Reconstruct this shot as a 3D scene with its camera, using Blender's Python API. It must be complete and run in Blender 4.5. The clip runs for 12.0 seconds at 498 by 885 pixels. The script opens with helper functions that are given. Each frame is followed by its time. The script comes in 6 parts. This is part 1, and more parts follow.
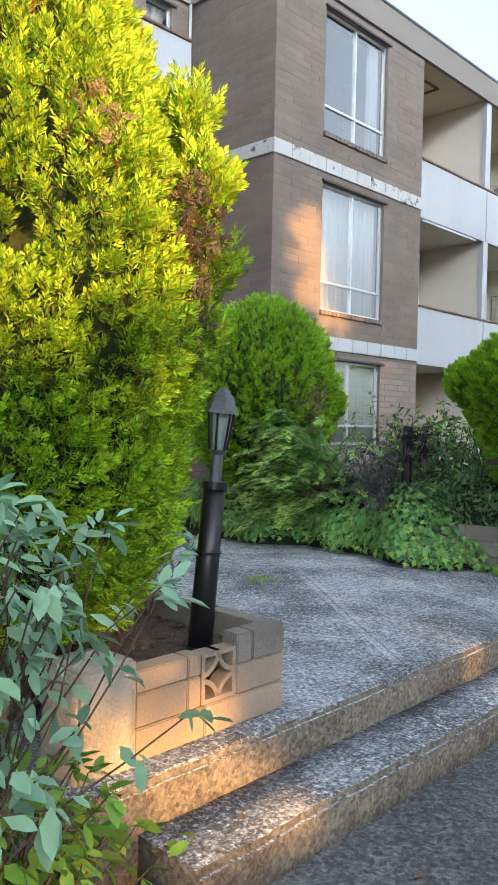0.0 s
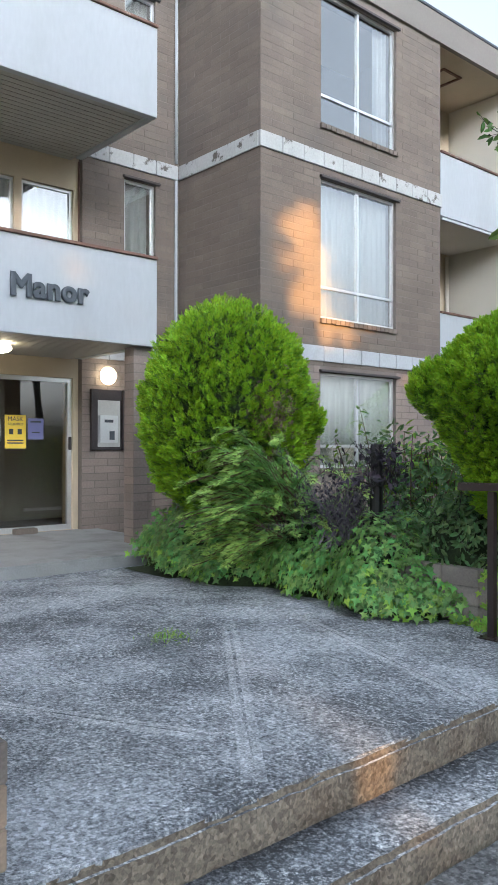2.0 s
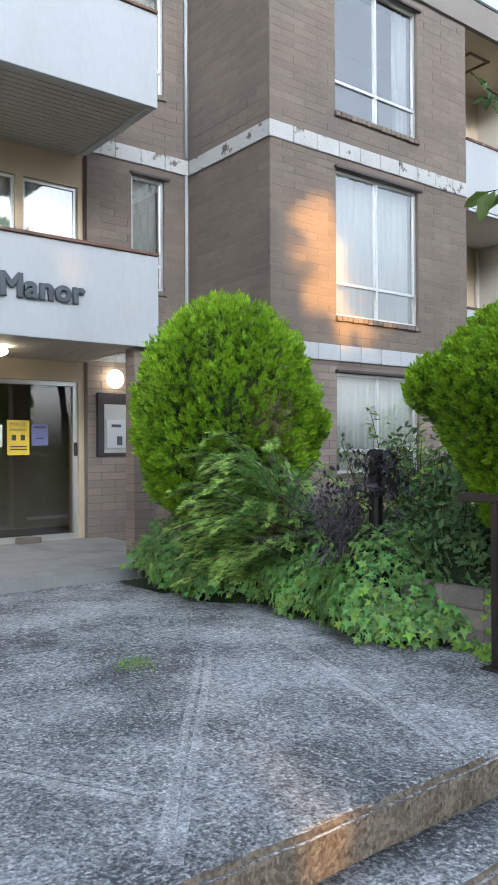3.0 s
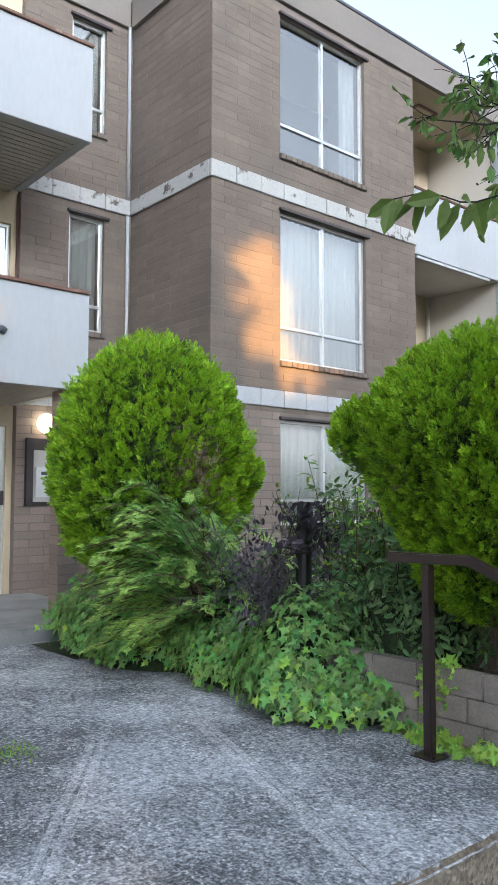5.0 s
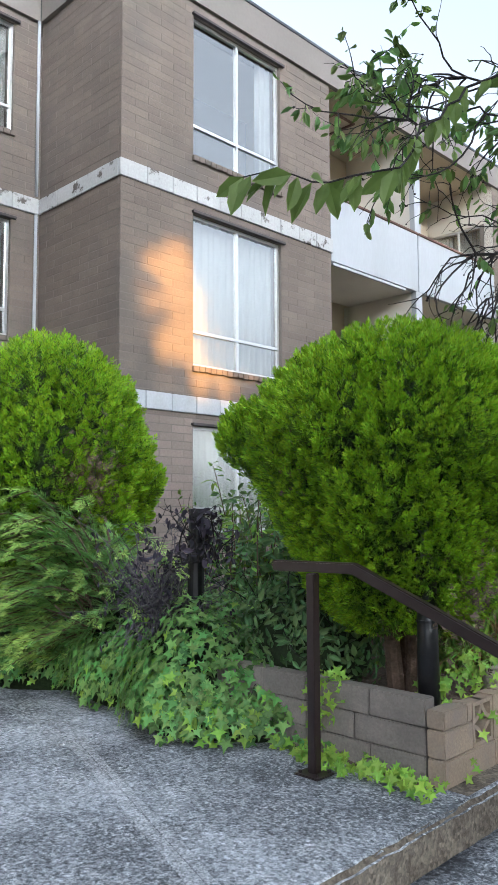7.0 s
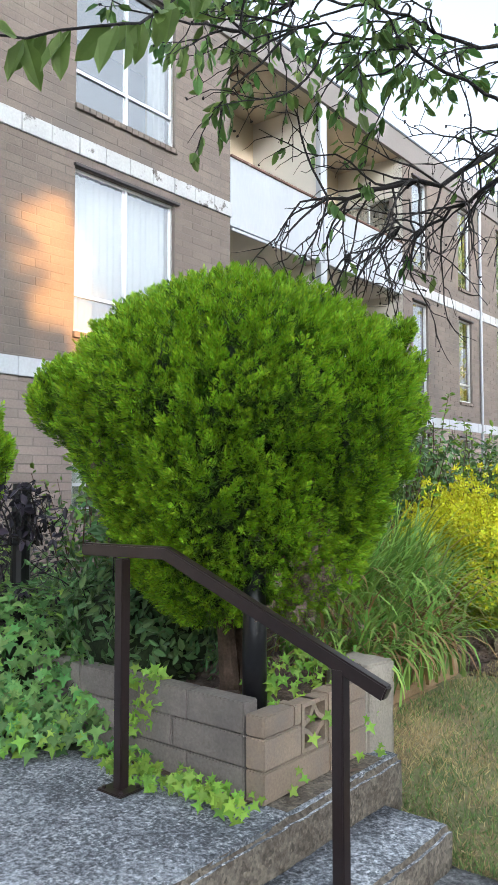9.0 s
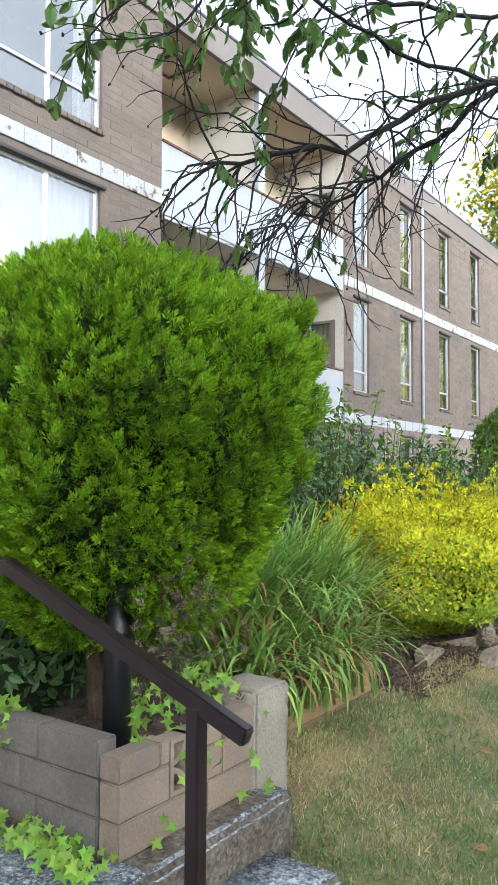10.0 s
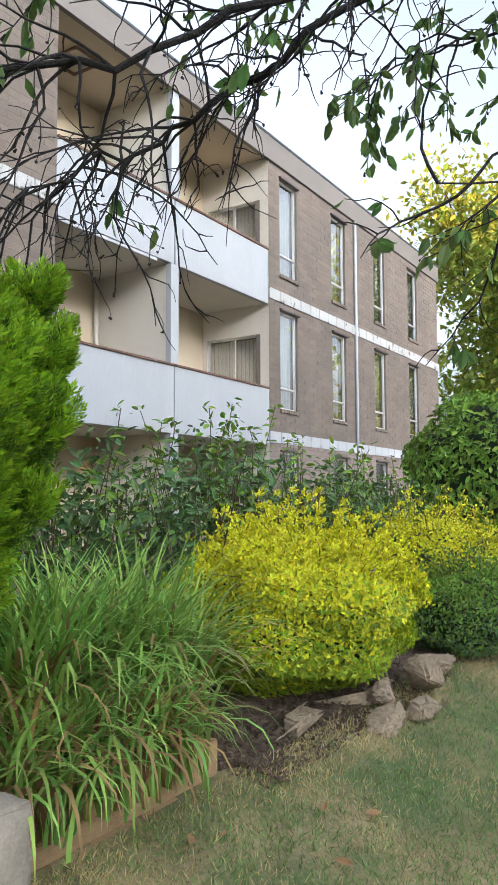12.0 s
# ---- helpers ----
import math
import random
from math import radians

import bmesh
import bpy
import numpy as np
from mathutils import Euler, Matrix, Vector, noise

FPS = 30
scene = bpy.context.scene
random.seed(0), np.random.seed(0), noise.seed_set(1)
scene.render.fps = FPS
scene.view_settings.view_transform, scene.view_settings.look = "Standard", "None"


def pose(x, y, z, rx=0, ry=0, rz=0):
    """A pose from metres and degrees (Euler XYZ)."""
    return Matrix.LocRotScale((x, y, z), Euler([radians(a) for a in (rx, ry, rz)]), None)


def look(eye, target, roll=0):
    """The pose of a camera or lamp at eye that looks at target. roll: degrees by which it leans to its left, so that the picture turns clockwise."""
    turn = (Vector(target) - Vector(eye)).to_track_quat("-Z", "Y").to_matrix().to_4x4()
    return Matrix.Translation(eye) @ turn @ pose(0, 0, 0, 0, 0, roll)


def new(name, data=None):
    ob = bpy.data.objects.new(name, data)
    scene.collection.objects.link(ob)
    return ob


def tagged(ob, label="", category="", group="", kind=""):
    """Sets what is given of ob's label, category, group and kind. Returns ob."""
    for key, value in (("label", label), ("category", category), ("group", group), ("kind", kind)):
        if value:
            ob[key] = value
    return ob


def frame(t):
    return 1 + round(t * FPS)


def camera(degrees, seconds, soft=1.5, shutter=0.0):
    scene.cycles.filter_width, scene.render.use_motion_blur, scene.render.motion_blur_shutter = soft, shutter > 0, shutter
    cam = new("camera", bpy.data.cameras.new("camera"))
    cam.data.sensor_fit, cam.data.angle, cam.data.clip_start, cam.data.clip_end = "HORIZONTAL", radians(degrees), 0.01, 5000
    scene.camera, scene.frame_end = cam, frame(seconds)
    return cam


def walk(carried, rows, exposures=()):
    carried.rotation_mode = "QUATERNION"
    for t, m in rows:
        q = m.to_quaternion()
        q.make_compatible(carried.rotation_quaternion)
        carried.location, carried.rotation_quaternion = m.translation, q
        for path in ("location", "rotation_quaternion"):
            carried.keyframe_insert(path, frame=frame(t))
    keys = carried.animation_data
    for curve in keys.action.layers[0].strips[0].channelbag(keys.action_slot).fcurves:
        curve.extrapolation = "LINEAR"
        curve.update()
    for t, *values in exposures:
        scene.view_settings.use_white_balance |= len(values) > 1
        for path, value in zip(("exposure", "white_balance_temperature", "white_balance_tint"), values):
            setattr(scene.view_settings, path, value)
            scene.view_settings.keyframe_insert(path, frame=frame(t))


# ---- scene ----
cam = camera(35.9, 12.0, soft=1.5)
PATH = [
    (0, (-0.841, -0.058, 1.236), (-2.227, 1.383, 1.181), 1.2),
    (0.5, (-0.894, 0.376, 1.224), (-2.28, 1.818, 1.198), 0.4),
    (1, (-0.872, 0.796, 1.218), (-2.28, 2.216, 1.221), 0.3),
    (1.5, (-0.911, 1.151, 1.205), (-2.374, 2.515, 1.221), 0.9),
    (2, (-0.909, 1.515, 1.213), (-2.419, 2.826, 1.219), 0.1),
    (2.5, (-0.906, 1.873, 1.229), (-2.461, 3.13, 1.228), -0.2),
    (3, (-1.023, 2.14, 1.235), (-2.603, 3.366, 1.249), -0.3),
    (5, (-1.228, 2.687, 1.253), (-2.744, 3.985, 1.393), 0.1),
    (5.5, (-1.23, 2.738, 1.253), (-2.715, 4.066, 1.427), 0.0),
    (6, (-1.24, 2.783, 1.239), (-2.69, 4.148, 1.427), 0.2),
    (6.5, (-1.197, 2.88, 1.243), (-2.619, 4.275, 1.423), -0.0),
    (8.5, (-1.249, 3.502, 1.22), (-2.541, 5.025, 1.328), -0.2),
    (9, (-1.181, 3.711, 1.23), (-2.436, 5.265, 1.332), 0.0),
    (9.5, (-1.177, 3.967, 1.22), (-2.396, 5.548, 1.321), 0.2),
    (10, (-1.2, 4.228, 1.24), (-2.355, 5.858, 1.338), 0.3),
    (10.5, (-1.151, 4.529, 1.233), (-2.219, 6.216, 1.338), -0.1),
    (11, (-1.072, 4.818, 1.259), (-2.117, 6.52, 1.372), -0.3),
    (11.5, (-1.147, 5.123, 1.262), (-2.2, 6.818, 1.391), -0.2),
    (12, (-1.144, 5.359, 1.287), (-2.205, 7.047, 1.441), -0.2),
]

walk(cam, [(t, look(eye, target, roll)) for t, eye, target, roll in PATH], exposures=((0, 2.28, 5550, 6), (5, 2.32, 5600, 7), (6.5, 2.36, 5620, 7), (8.5, 2.52, 5700, 7), (9.7, 2.66, 5750, 7), (10.6, 2.68, 5750, 7), (12, 2.44, 5850, 8)))

# ---- world, sun ----
SUN_TO = Vector((0.93, -0.28, 0.17)).normalized()
world = bpy.data.worlds.new("evening_sky")
scene.world = world
world.use_nodes = True
wn = world.node_tree.nodes
sky = wn.new("ShaderNodeTexSky")
sky.sky_type = 'NISHITA'
sky.sun_disc = False
sky.sun_elevation = math.asin(SUN_TO.z)
sky.sun_rotation = math.atan2(SUN_TO.x, SUN_TO.y)
sky.air_density, sky.dust_density, sky.ozone_density = 0.75, 8.0, 0.8
haze = wn.new("ShaderNodeHueSaturation")
haze.inputs["Saturation"].default_value = 0.28
world.node_tree.links.new(sky.outputs[0], haze.inputs["Color"])
world.node_tree.links.new(haze.outputs[0], wn["Background"].inputs[0])
wn["Background"].inputs[1].default_value = 0.15
sun_data = bpy.data.lights.new("sun", 'SUN')
sun_data.energy, sun_data.angle, sun_data.color = 3.3, radians(0.4), (1.0, 0.46, 0.09)
sun = new("sun", sun_data)
sun.matrix_world = look(SUN_TO * 60, (0, 0, 0))


# ---- materials ----
def mat(name, colour, rough=0.7, metal=0.0, var=0.12, scale=6.0, fine=60.0, bump=0.15, island=0.0, obj_var=0.0, stain=None, stain_scale=1.5, stain_lo=0.5, stain_hi=0.7, spec=0.5, hue=0.0, stretch=None, dist=0.01):
    m = bpy.data.materials.new(name)
    m.use_nodes = True
    n, l = m.node_tree.nodes, m.node_tree.links
    b = n["Principled BSDF"]
    b.inputs["Roughness"].default_value, b.inputs["Metallic"].default_value = rough, metal
    b.inputs["Specular IOR Level"].default_value = spec
    tc = n.new("ShaderNodeNewGeometry")
    vec = tc.outputs["Position"]
    if stretch:
        mp = n.new("ShaderNodeMapping")
        mp.inputs["Scale"].default_value = stretch
        l.new(vec, mp.inputs[0])
        vec = mp.outputs[0]
    big, small = n.new("ShaderNodeTexNoise"), n.new("ShaderNodeTexNoise")
    for t, sc in ((big, scale), (small, fine)):
        t.inputs["Scale"].default_value = sc
        t.inputs["Detail"].default_value = 4
        l.new(vec, t.inputs["Vector"])
    add = n.new("ShaderNodeMath"); add.operation = 'ADD'
    l.new(big.outputs["Fac"], add.inputs[0]); l.new(small.outputs["Fac"], add.inputs[1])
    val = add.outputs[0]
    lo, hi = 1 - var * 2, 1 + var * 2
    mr = n.new("ShaderNodeMapRange")
    mr.inputs["From Min"].default_value, mr.inputs["From Max"].default_value = 0.6, 1.4
    mr.inputs["To Min"].default_value, mr.inputs["To Max"].default_value = lo, hi
    l.new(val, mr.inputs["Value"])
    val = mr.outputs[0]
    if island or obj_var:
        g = n.new("ShaderNodeNewGeometry") if island else n.new("ShaderNodeObjectInfo")
        rnd = g.outputs["Random Per Island"] if island else g.outputs["Random"]
        a = island or obj_var
        mr2 = n.new("ShaderNodeMapRange")
        mr2.inputs["To Min"].default_value, mr2.inputs["To Max"].default_value = 1 - a, 1 + a
        l.new(rnd, mr2.inputs["Value"])
        mu = n.new("ShaderNodeMath"); mu.operation = 'MULTIPLY'
        l.new(val, mu.inputs[0]); l.new(mr2.outputs[0], mu.inputs[1])
        val = mu.outputs[0]
    hsv = n.new("ShaderNodeHueSaturation")
    hsv.inputs["Color"].default_value = (*colour, 1)
    l.new(val, hsv.inputs["Value"])
    if hue and island:
        mh = n.new("ShaderNodeMapRange")
        mh.inputs["To Min"].default_value, mh.inputs["To Max"].default_value = 0.5 - hue, 0.5 + hue
        wnz = n.new("ShaderNodeTexWhiteNoise"); wnz.noise_dimensions = '1D'
        l.new(rnd, wnz.inputs["W"])
        l.new(wnz.outputs["Value"], mh.inputs["Value"]); l.new(mh.outputs[0], hsv.inputs["Hue"])
    col = hsv.outputs[0]
    if stain:
        st = n.new("ShaderNodeTexNoise")
        st.inputs["Scale"].default_value, st.inputs["Detail"].default_value = stain_scale, 7
        st.inputs["Roughness"].default_value = 0.65
        l.new(vec, st.inputs["Vector"])
        ms = n.new("ShaderNodeMapRange")
        ms.inputs["From Min"].default_value, ms.inputs["From Max"].default_value = stain_lo, stain_hi
        l.new(st.outputs["Fac"], ms.inputs["Value"])
        mx = n.new("ShaderNodeMixRGB")
        mx.inputs[2].default_value = (*stain, 1)
        l.new(ms.outputs[0], mx.inputs[0]); l.new(col, mx.inputs[1])
        col = mx.outputs[0]
    l.new(col, b.inputs["Base Color"])
    if bump:
        bm_ = n.new("ShaderNodeBump")
        bm_.inputs["Strength"].default_value, bm_.inputs["Distance"].default_value = bump, dist
        l.new(add.outputs[0], bm_.inputs["Height"]); l.new(bm_.outputs[0], b.inputs["Normal"])
    return m


def aggregate(name, dark, light, patch_scale=0.9, mid_scale=11.0, speck=95.0, lo=0.44, hi=0.60, bump=0.7, flake=0.0):
    """Worn concrete or asphalt: stones in a paler matrix, with large scuffed areas."""
    m = bpy.data.materials.new(name)
    m.use_nodes = True
    n, l = m.node_tree.nodes, m.node_tree.links
    b = n["Principled BSDF"]
    b.inputs["Roughness"].default_value = 0.92
    tc = n.new("ShaderNodeTexCoord")

    def noise_tex(scale, detail, rough):
        t = n.new("ShaderNodeTexNoise")
        t.inputs["Scale"].default_value, t.inputs["Detail"].default_value, t.inputs["Roughness"].default_value = scale, detail, rough
        l.new(tc.outputs["Object"], t.inputs["Vector"])
        return t.outputs["Fac"]

    def math2(op, a, b2):
        q = n.new("ShaderNodeMath"); q.operation = op
        for i, v in enumerate((a, b2)):
            if isinstance(v, (int, float)):
                q.inputs[i].default_value = v
            else:
                l.new(v, q.inputs[i])
        return q.outputs[0]
    patch, mid, fine = noise_tex(patch_scale, 5, 0.6), noise_tex(mid_scale, 10, 0.84), noise_tex(speck, 3, 0.7)
    vor = n.new("ShaderNodeTexVoronoi")
    vor.inputs["Scale"].default_value = speck
    l.new(tc.outputs["Object"], vor.inputs["Vector"])
    mixv = math2('ADD', math2('MULTIPLY', patch, 0.32), math2('ADD', math2('MULTIPLY', mid, 0.40), math2('MULTIPLY', fine, 0.28)))
    mr = n.new("ShaderNodeMapRange")
    mr.inputs["From Min"].default_value, mr.inputs["From Max"].default_value = lo, hi
    l.new(mixv, mr.inputs["Value"])
    mx = n.new("ShaderNodeMixRGB")
    mx.inputs[1].default_value, mx.inputs[2].default_value = (*dark, 1), (*light, 1)
    l.new(mr.outputs[0], mx.inputs[0])
    sp = n.new("ShaderNodeMapRange")
    sp.inputs["To Min"].default_value, sp.inputs["To Max"].default_value = 0.48, 1.52
    l.new(vor.outputs["Color"], sp.inputs["Value"])
    if flake:
        big, fl = noise_tex(4.5, 8, 0.8), noise_tex(48.0, 4, 0.8)
        ff = n.new("ShaderNodeMapRange")
        ff.inputs["From Min"].default_value, ff.inputs["From Max"].default_value = 0.535, 0.585
        ff.inputs["To Max"].default_value = flake
        l.new(math2('ADD', math2('MULTIPLY', big, 0.40), math2('MULTIPLY', fl, 0.60)), ff.inputs["Value"])
        pale = n.new("ShaderNodeMixRGB")
        pale.inputs[2].default_value = (0.62, 0.64, 0.67, 1)
        l.new(ff.outputs[0], pale.inputs[0]); l.new(mx.outputs[0], pale.inputs[1])
        mx = pale
    hs = n.new("ShaderNodeHueSaturation")
    l.new(mx.outputs[0], hs.inputs["Color"]); l.new(sp.outputs[0], hs.inputs["Value"])
    l.new(hs.outputs[0], b.inputs["Base Color"])
    bp = n.new("ShaderNodeBump")
    bp.inputs["Strength"].default_value, bp.inputs["Distance"].default_value = bump, 0.006
    hgt = math2('ADD', math2('MULTIPLY', vor.outputs["Distance"], 0.6), mid)
    l.new(hgt, bp.inputs["Height"]); l.new(bp.outputs[0], b.inputs["Normal"])
    return m


def foliage(name, colour, island=0.35, hue=0.03, rough=0.55, through_light=0.18, blotch=None, blotch_scale=3.0, blotch_lo=0.58, blotch_hi=0.68):
    m = mat(name, colour, rough=rough, var=0.12, scale=3.0, fine=25.0, bump=0, island=island, hue=hue, spec=0.3, stain=blotch, stain_scale=blotch_scale, stain_lo=blotch_lo, stain_hi=blotch_hi)
    n, l = m.node_tree.nodes, m.node_tree.links
    b = n["Principled BSDF"]
    tr = n.new("ShaderNodeBsdfTranslucent")
    l.new(b.inputs["Base Color"].links[0].from_socket, tr.inputs["Color"])
    mix = n.new("ShaderNodeMixShader")
    mix.inputs[0].default_value = through_light
    l.new(b.outputs[0], mix.inputs[1]); l.new(tr.outputs[0], mix.inputs[2])
    l.new(mix.outputs[0], n["Material Output"].inputs["Surface"])
    return m


def glass(name, base=0.08, tint=(0.95, 0.97, 0.97)):
    m = bpy.data.materials.new(name)
    m.use_nodes = True
    n, l = m.node_tree.nodes, m.node_tree.links
    n.remove(n["Principled BSDF"])
    t, g, mix, lw = n.new("ShaderNodeBsdfTransparent"), n.new("ShaderNodeBsdfGlossy"), n.new("ShaderNodeMixShader"), n.new("ShaderNodeLayerWeight")
    t.inputs[0].default_value = (*tint, 1)
    g.inputs["Roughness"].default_value = 0.01
    p = n.new("ShaderNodeMath"); p.operation = 'POWER'; p.inputs[1].default_value = 3.0
    lw.inputs["Blend"].default_value = 0.5
    l.new(lw.outputs["Facing"], p.inputs[0])
    a = n.new("ShaderNodeMath"); a.operation = 'MULTIPLY_ADD'; a.inputs[1].default_value, a.inputs[2].default_value = 1 - base, base
    l.new(p.outputs[0], a.inputs[0])
    l.new(a.outputs[0], mix.inputs[0]); l.new(t.outputs[0], mix.inputs[1]); l.new(g.outputs[0], mix.inputs[2])
    l.new(mix.outputs[0], n["Material Output"].inputs["Surface"])
    return m


def lamp_mat(name, colour, strength):
    m = bpy.data.materials.new(name)
    m.use_nodes = True
    b = m.node_tree.nodes["Principled BSDF"]
    b.inputs["Base Color"].default_value = (0.9, 0.88, 0.8, 1)
    b.inputs["Emission Color"].default_value = (*colour, 1)
    b.inputs["Emission Strength"].default_value = strength
    return m


M_BRICK = mat("taupe_brick", (0.150, 0.121, 0.103), rough=0.85, var=0.10, scale=1.3, fine=40, bump=0.25, obj_var=0.10, stain=(0.112, 0.098, 0.088), stain_scale=1.1, stain_lo=0.5, stain_hi=0.72)
M_BRICKS = mat("taupe_brickwork", (0.150, 0.121, 0.103), rough=0.85, var=0.10, scale=1.3, fine=40, bump=0.25, island=0.10, stain=(0.112, 0.098, 0.088), stain_scale=1.1, stain_lo=0.5, stain_hi=0.72)
M_BRICKLOW = mat("pinkish_taupe_brickwork", (0.215, 0.175, 0.152), rough=0.85, var=0.10, scale=1.3, fine=40, bump=0.25, island=0.10)
M_MORTAR = mat("brown_mortar", (0.160, 0.137, 0.122), rough=0.95, var=0.15, scale=2, fine=80)
M_BAND = mat("weathered_white_concrete", (0.40, 0.405, 0.41), rough=0.8, var=0.08, scale=2, fine=30, bump=0.2, stain=(0.10, 0.09, 0.08), stain_scale=4.5, stain_lo=0.57, stain_hi=0.63)
M_BANDB = mat("greyish_white_concrete", (0.40, 0.42, 0.45), rough=0.8, var=0.06, scale=2, fine=30, bump=0.15, stain=(0.29, 0.295, 0.30), stain_scale=2.0, stain_lo=0.52, stain_hi=0.8)
M_WHITE = mat("white_painted_panel", (0.36, 0.38, 0.41), rough=0.6, var=0.03, scale=1.5, fine=20, bump=0.05, stain=(0.32, 0.335, 0.35), stain_scale=1.6, stain_lo=0.52, stain_hi=0.85, stretch=(1, 1, 0.35))
M_BEIGE = mat("beige_stucco_wall", (0.50, 0.42, 0.31), rough=0.85, var=0.04, scale=2, fine=90, bump=0.2)
M_CREAM = mat("pale_render", (0.58, 0.545, 0.49), rough=0.85, var=0.04, scale=1.5, fine=90, bump=0.15)
M_SOFFIT = mat("grey_soffit_boards", (0.36, 0.35, 0.32), rough=0.7, var=0.05, scale=2, fine=30, bump=0.1)
M_FASCIA = mat("taupe_fascia_paint", (0.165, 0.148, 0.136), rough=0.6, var=0.04, scale=1.2, fine=25, bump=0.05)
M_ROOFTRIM = mat("dark_roof_flashing", (0.07, 0.075, 0.085), rough=0.45, metal=0.4, var=0.1)
M_CAPWOOD = mat("reddish_brown_rail_cap", (0.14, 0.075, 0.055), rough=0.7, var=0.2, scale=5, fine=60, stain=(0.35, 0.30, 0.26), stain_scale=6, stain_lo=0.6, stain_hi=0.75)
M_ALU = mat("pale_aluminium", (0.62, 0.63, 0.64), rough=0.35, metal=0.75, var=0.04, bump=0.02)
M_DARKMETAL = mat("dark_window_head", (0.035, 0.028, 0.03), rough=0.5, var=0.2)
M_GLASS = glass("window_glass", 0.24)
M_DOORGLASS = glass("door_glass", 0.10, (0.80, 0.80, 0.77))
M_CURTAIN = mat("white_net_curtain", (0.48, 0.48, 0.465), rough=0.9, var=0.05, scale=3, fine=40, bump=0.05)
M_SHEET = mat("bright_white_sheet", (0.80, 0.79, 0.76), rough=0.9, var=0.03, scale=3, fine=40, bump=0.05)
M_PORCH = mat("smooth_grey_concrete", (0.27, 0.275, 0.28), rough=0.85, var=0.10, scale=3, fine=60, bump=0.2, stain=(0.18, 0.18, 0.18), stain_scale=2, stain_lo=0.5, stain_hi=0.7)
M_DARKROOM = mat("dim_interior", (0.10, 0.09, 0.08), rough=0.9)
M_CONC = aggregate("worn_grey_concrete", (0.075, 0.083, 0.095), (0.43, 0.455, 0.50), 1.3, 24, 70, 0.45, 0.56, flake=0.65)
M_MARGIN = aggregate("trowelled_concrete_margin", (0.15, 0.16, 0.178), (0.50, 0.525, 0.57), 1.3, 18, 110, 0.43, 0.56, 0.35, flake=0.6)
M_STEP = aggregate("coarse_step_concrete", (0.085, 0.068, 0.050), (0.25, 0.215, 0.17), 1.6, 11, 60, 0.42, 0.62, 0.8)
M_ASPHALT = aggregate("grey_asphalt", (0.07, 0.072, 0.076), (0.27, 0.275, 0.28), 0.7, 16, 55, 0.45, 0.60, 1.0)
M_BLOCK = mat("tan_concrete_block", (0.30, 0.228, 0.168), rough=0.9, var=0.12, scale=4, fine=90, bump=0.35, obj_var=0.10, stain=(0.22, 0.19, 0.17), stain_scale=3, stain_lo=0.5, stain_hi=0.75)
M_BLOCKGREY = mat("darker_weathered_block", (0.21, 0.185, 0.165), rough=0.92, var=0.15, scale=4, fine=90, bump=0.4, obj_var=0.12, stain=(0.14, 0.125, 0.115), stain_scale=3, stain_lo=0.5, stain_hi=0.75)
M_STUCCO = mat("rough_stucco_pillar", (0.35, 0.31, 0.255), rough=0.95, var=0.10, scale=5, fine=70, bump=0.7, dist=0.015)
M_SOIL = mat("dark_garden_soil", (0.12, 0.082, 0.062), rough=1.0, var=0.35, scale=12, fine=90, bump=1.0, dist=0.03)
M_LAWN = mat("dry_lawn_soil", (0.27, 0.22, 0.12), rough=1.0, var=0.25, scale=3, fine=60, bump=0.6, stain=(0.11, 0.15, 0.06), stain_scale=1.4, stain_lo=0.42, stain_hi=0.62, dist=0.02)
M_TIMBER = mat("sawn_timber", (0.36, 0.24, 0.13), rough=0.8, var=0.15, scale=4, fine=60, bump=0.2, stretch=(4, 0.5, 4))
M_ROCK = mat("tan_garden_rock", (0.30, 0.235, 0.17), rough=0.9, var=0.2, scale=4, fine=40, bump=0.6, dist=0.02)
M_RAIL = mat("dark_brown_rail_paint", (0.022, 0.014, 0.014), rough=0.32, var=0.12, scale=8, fine=60, bump=0.05)
M_BLACK = mat("black_lamp_metal", (0.012, 0.012, 0.014), rough=0.35, metal=0.2, var=0.2, bump=0.06)
M_GREYLAMP = mat("slate_lamp_metal", (0.10, 0.105, 0.12), rough=0.4, metal=0.3, var=0.15, bump=0.06)
M_FROST = mat("clear_lamp_glass", (0.22, 0.25, 0.24), rough=0.25, var=0.1, bump=0.02)
M_BARK = mat("dark_cherry_bark", (0.014, 0.011, 0.011), rough=0.9, var=0.3, scale=20, fine=90, bump=0.8, dist=0.01)
M_TRUNK = mat("brown_conifer_bark", (0.10, 0.065, 0.045), rough=0.95, var=0.25, scale=15, fine=80, bump=0.7)
M_SIGN = mat("dark_slate_letters", (0.055, 0.065, 0.08), rough=0.5, var=0.08)
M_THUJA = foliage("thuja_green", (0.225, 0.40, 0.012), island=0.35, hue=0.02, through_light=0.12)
# next two, inner sprays: older green, darkened further to paint the gaps' shade
M_THUJAINNER = foliage("older_shaded_thuja_green", (0.082, 0.165, 0.012), island=0.4, hue=0.02, through_light=0.08)
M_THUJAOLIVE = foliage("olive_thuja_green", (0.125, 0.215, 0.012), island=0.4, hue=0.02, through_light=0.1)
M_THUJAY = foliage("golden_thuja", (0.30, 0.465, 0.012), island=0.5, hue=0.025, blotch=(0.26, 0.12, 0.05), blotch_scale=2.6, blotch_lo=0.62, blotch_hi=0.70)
# near-black shade colour for the fillers within crowns and beneath the ivy
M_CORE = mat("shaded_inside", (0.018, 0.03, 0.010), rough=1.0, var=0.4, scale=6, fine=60)
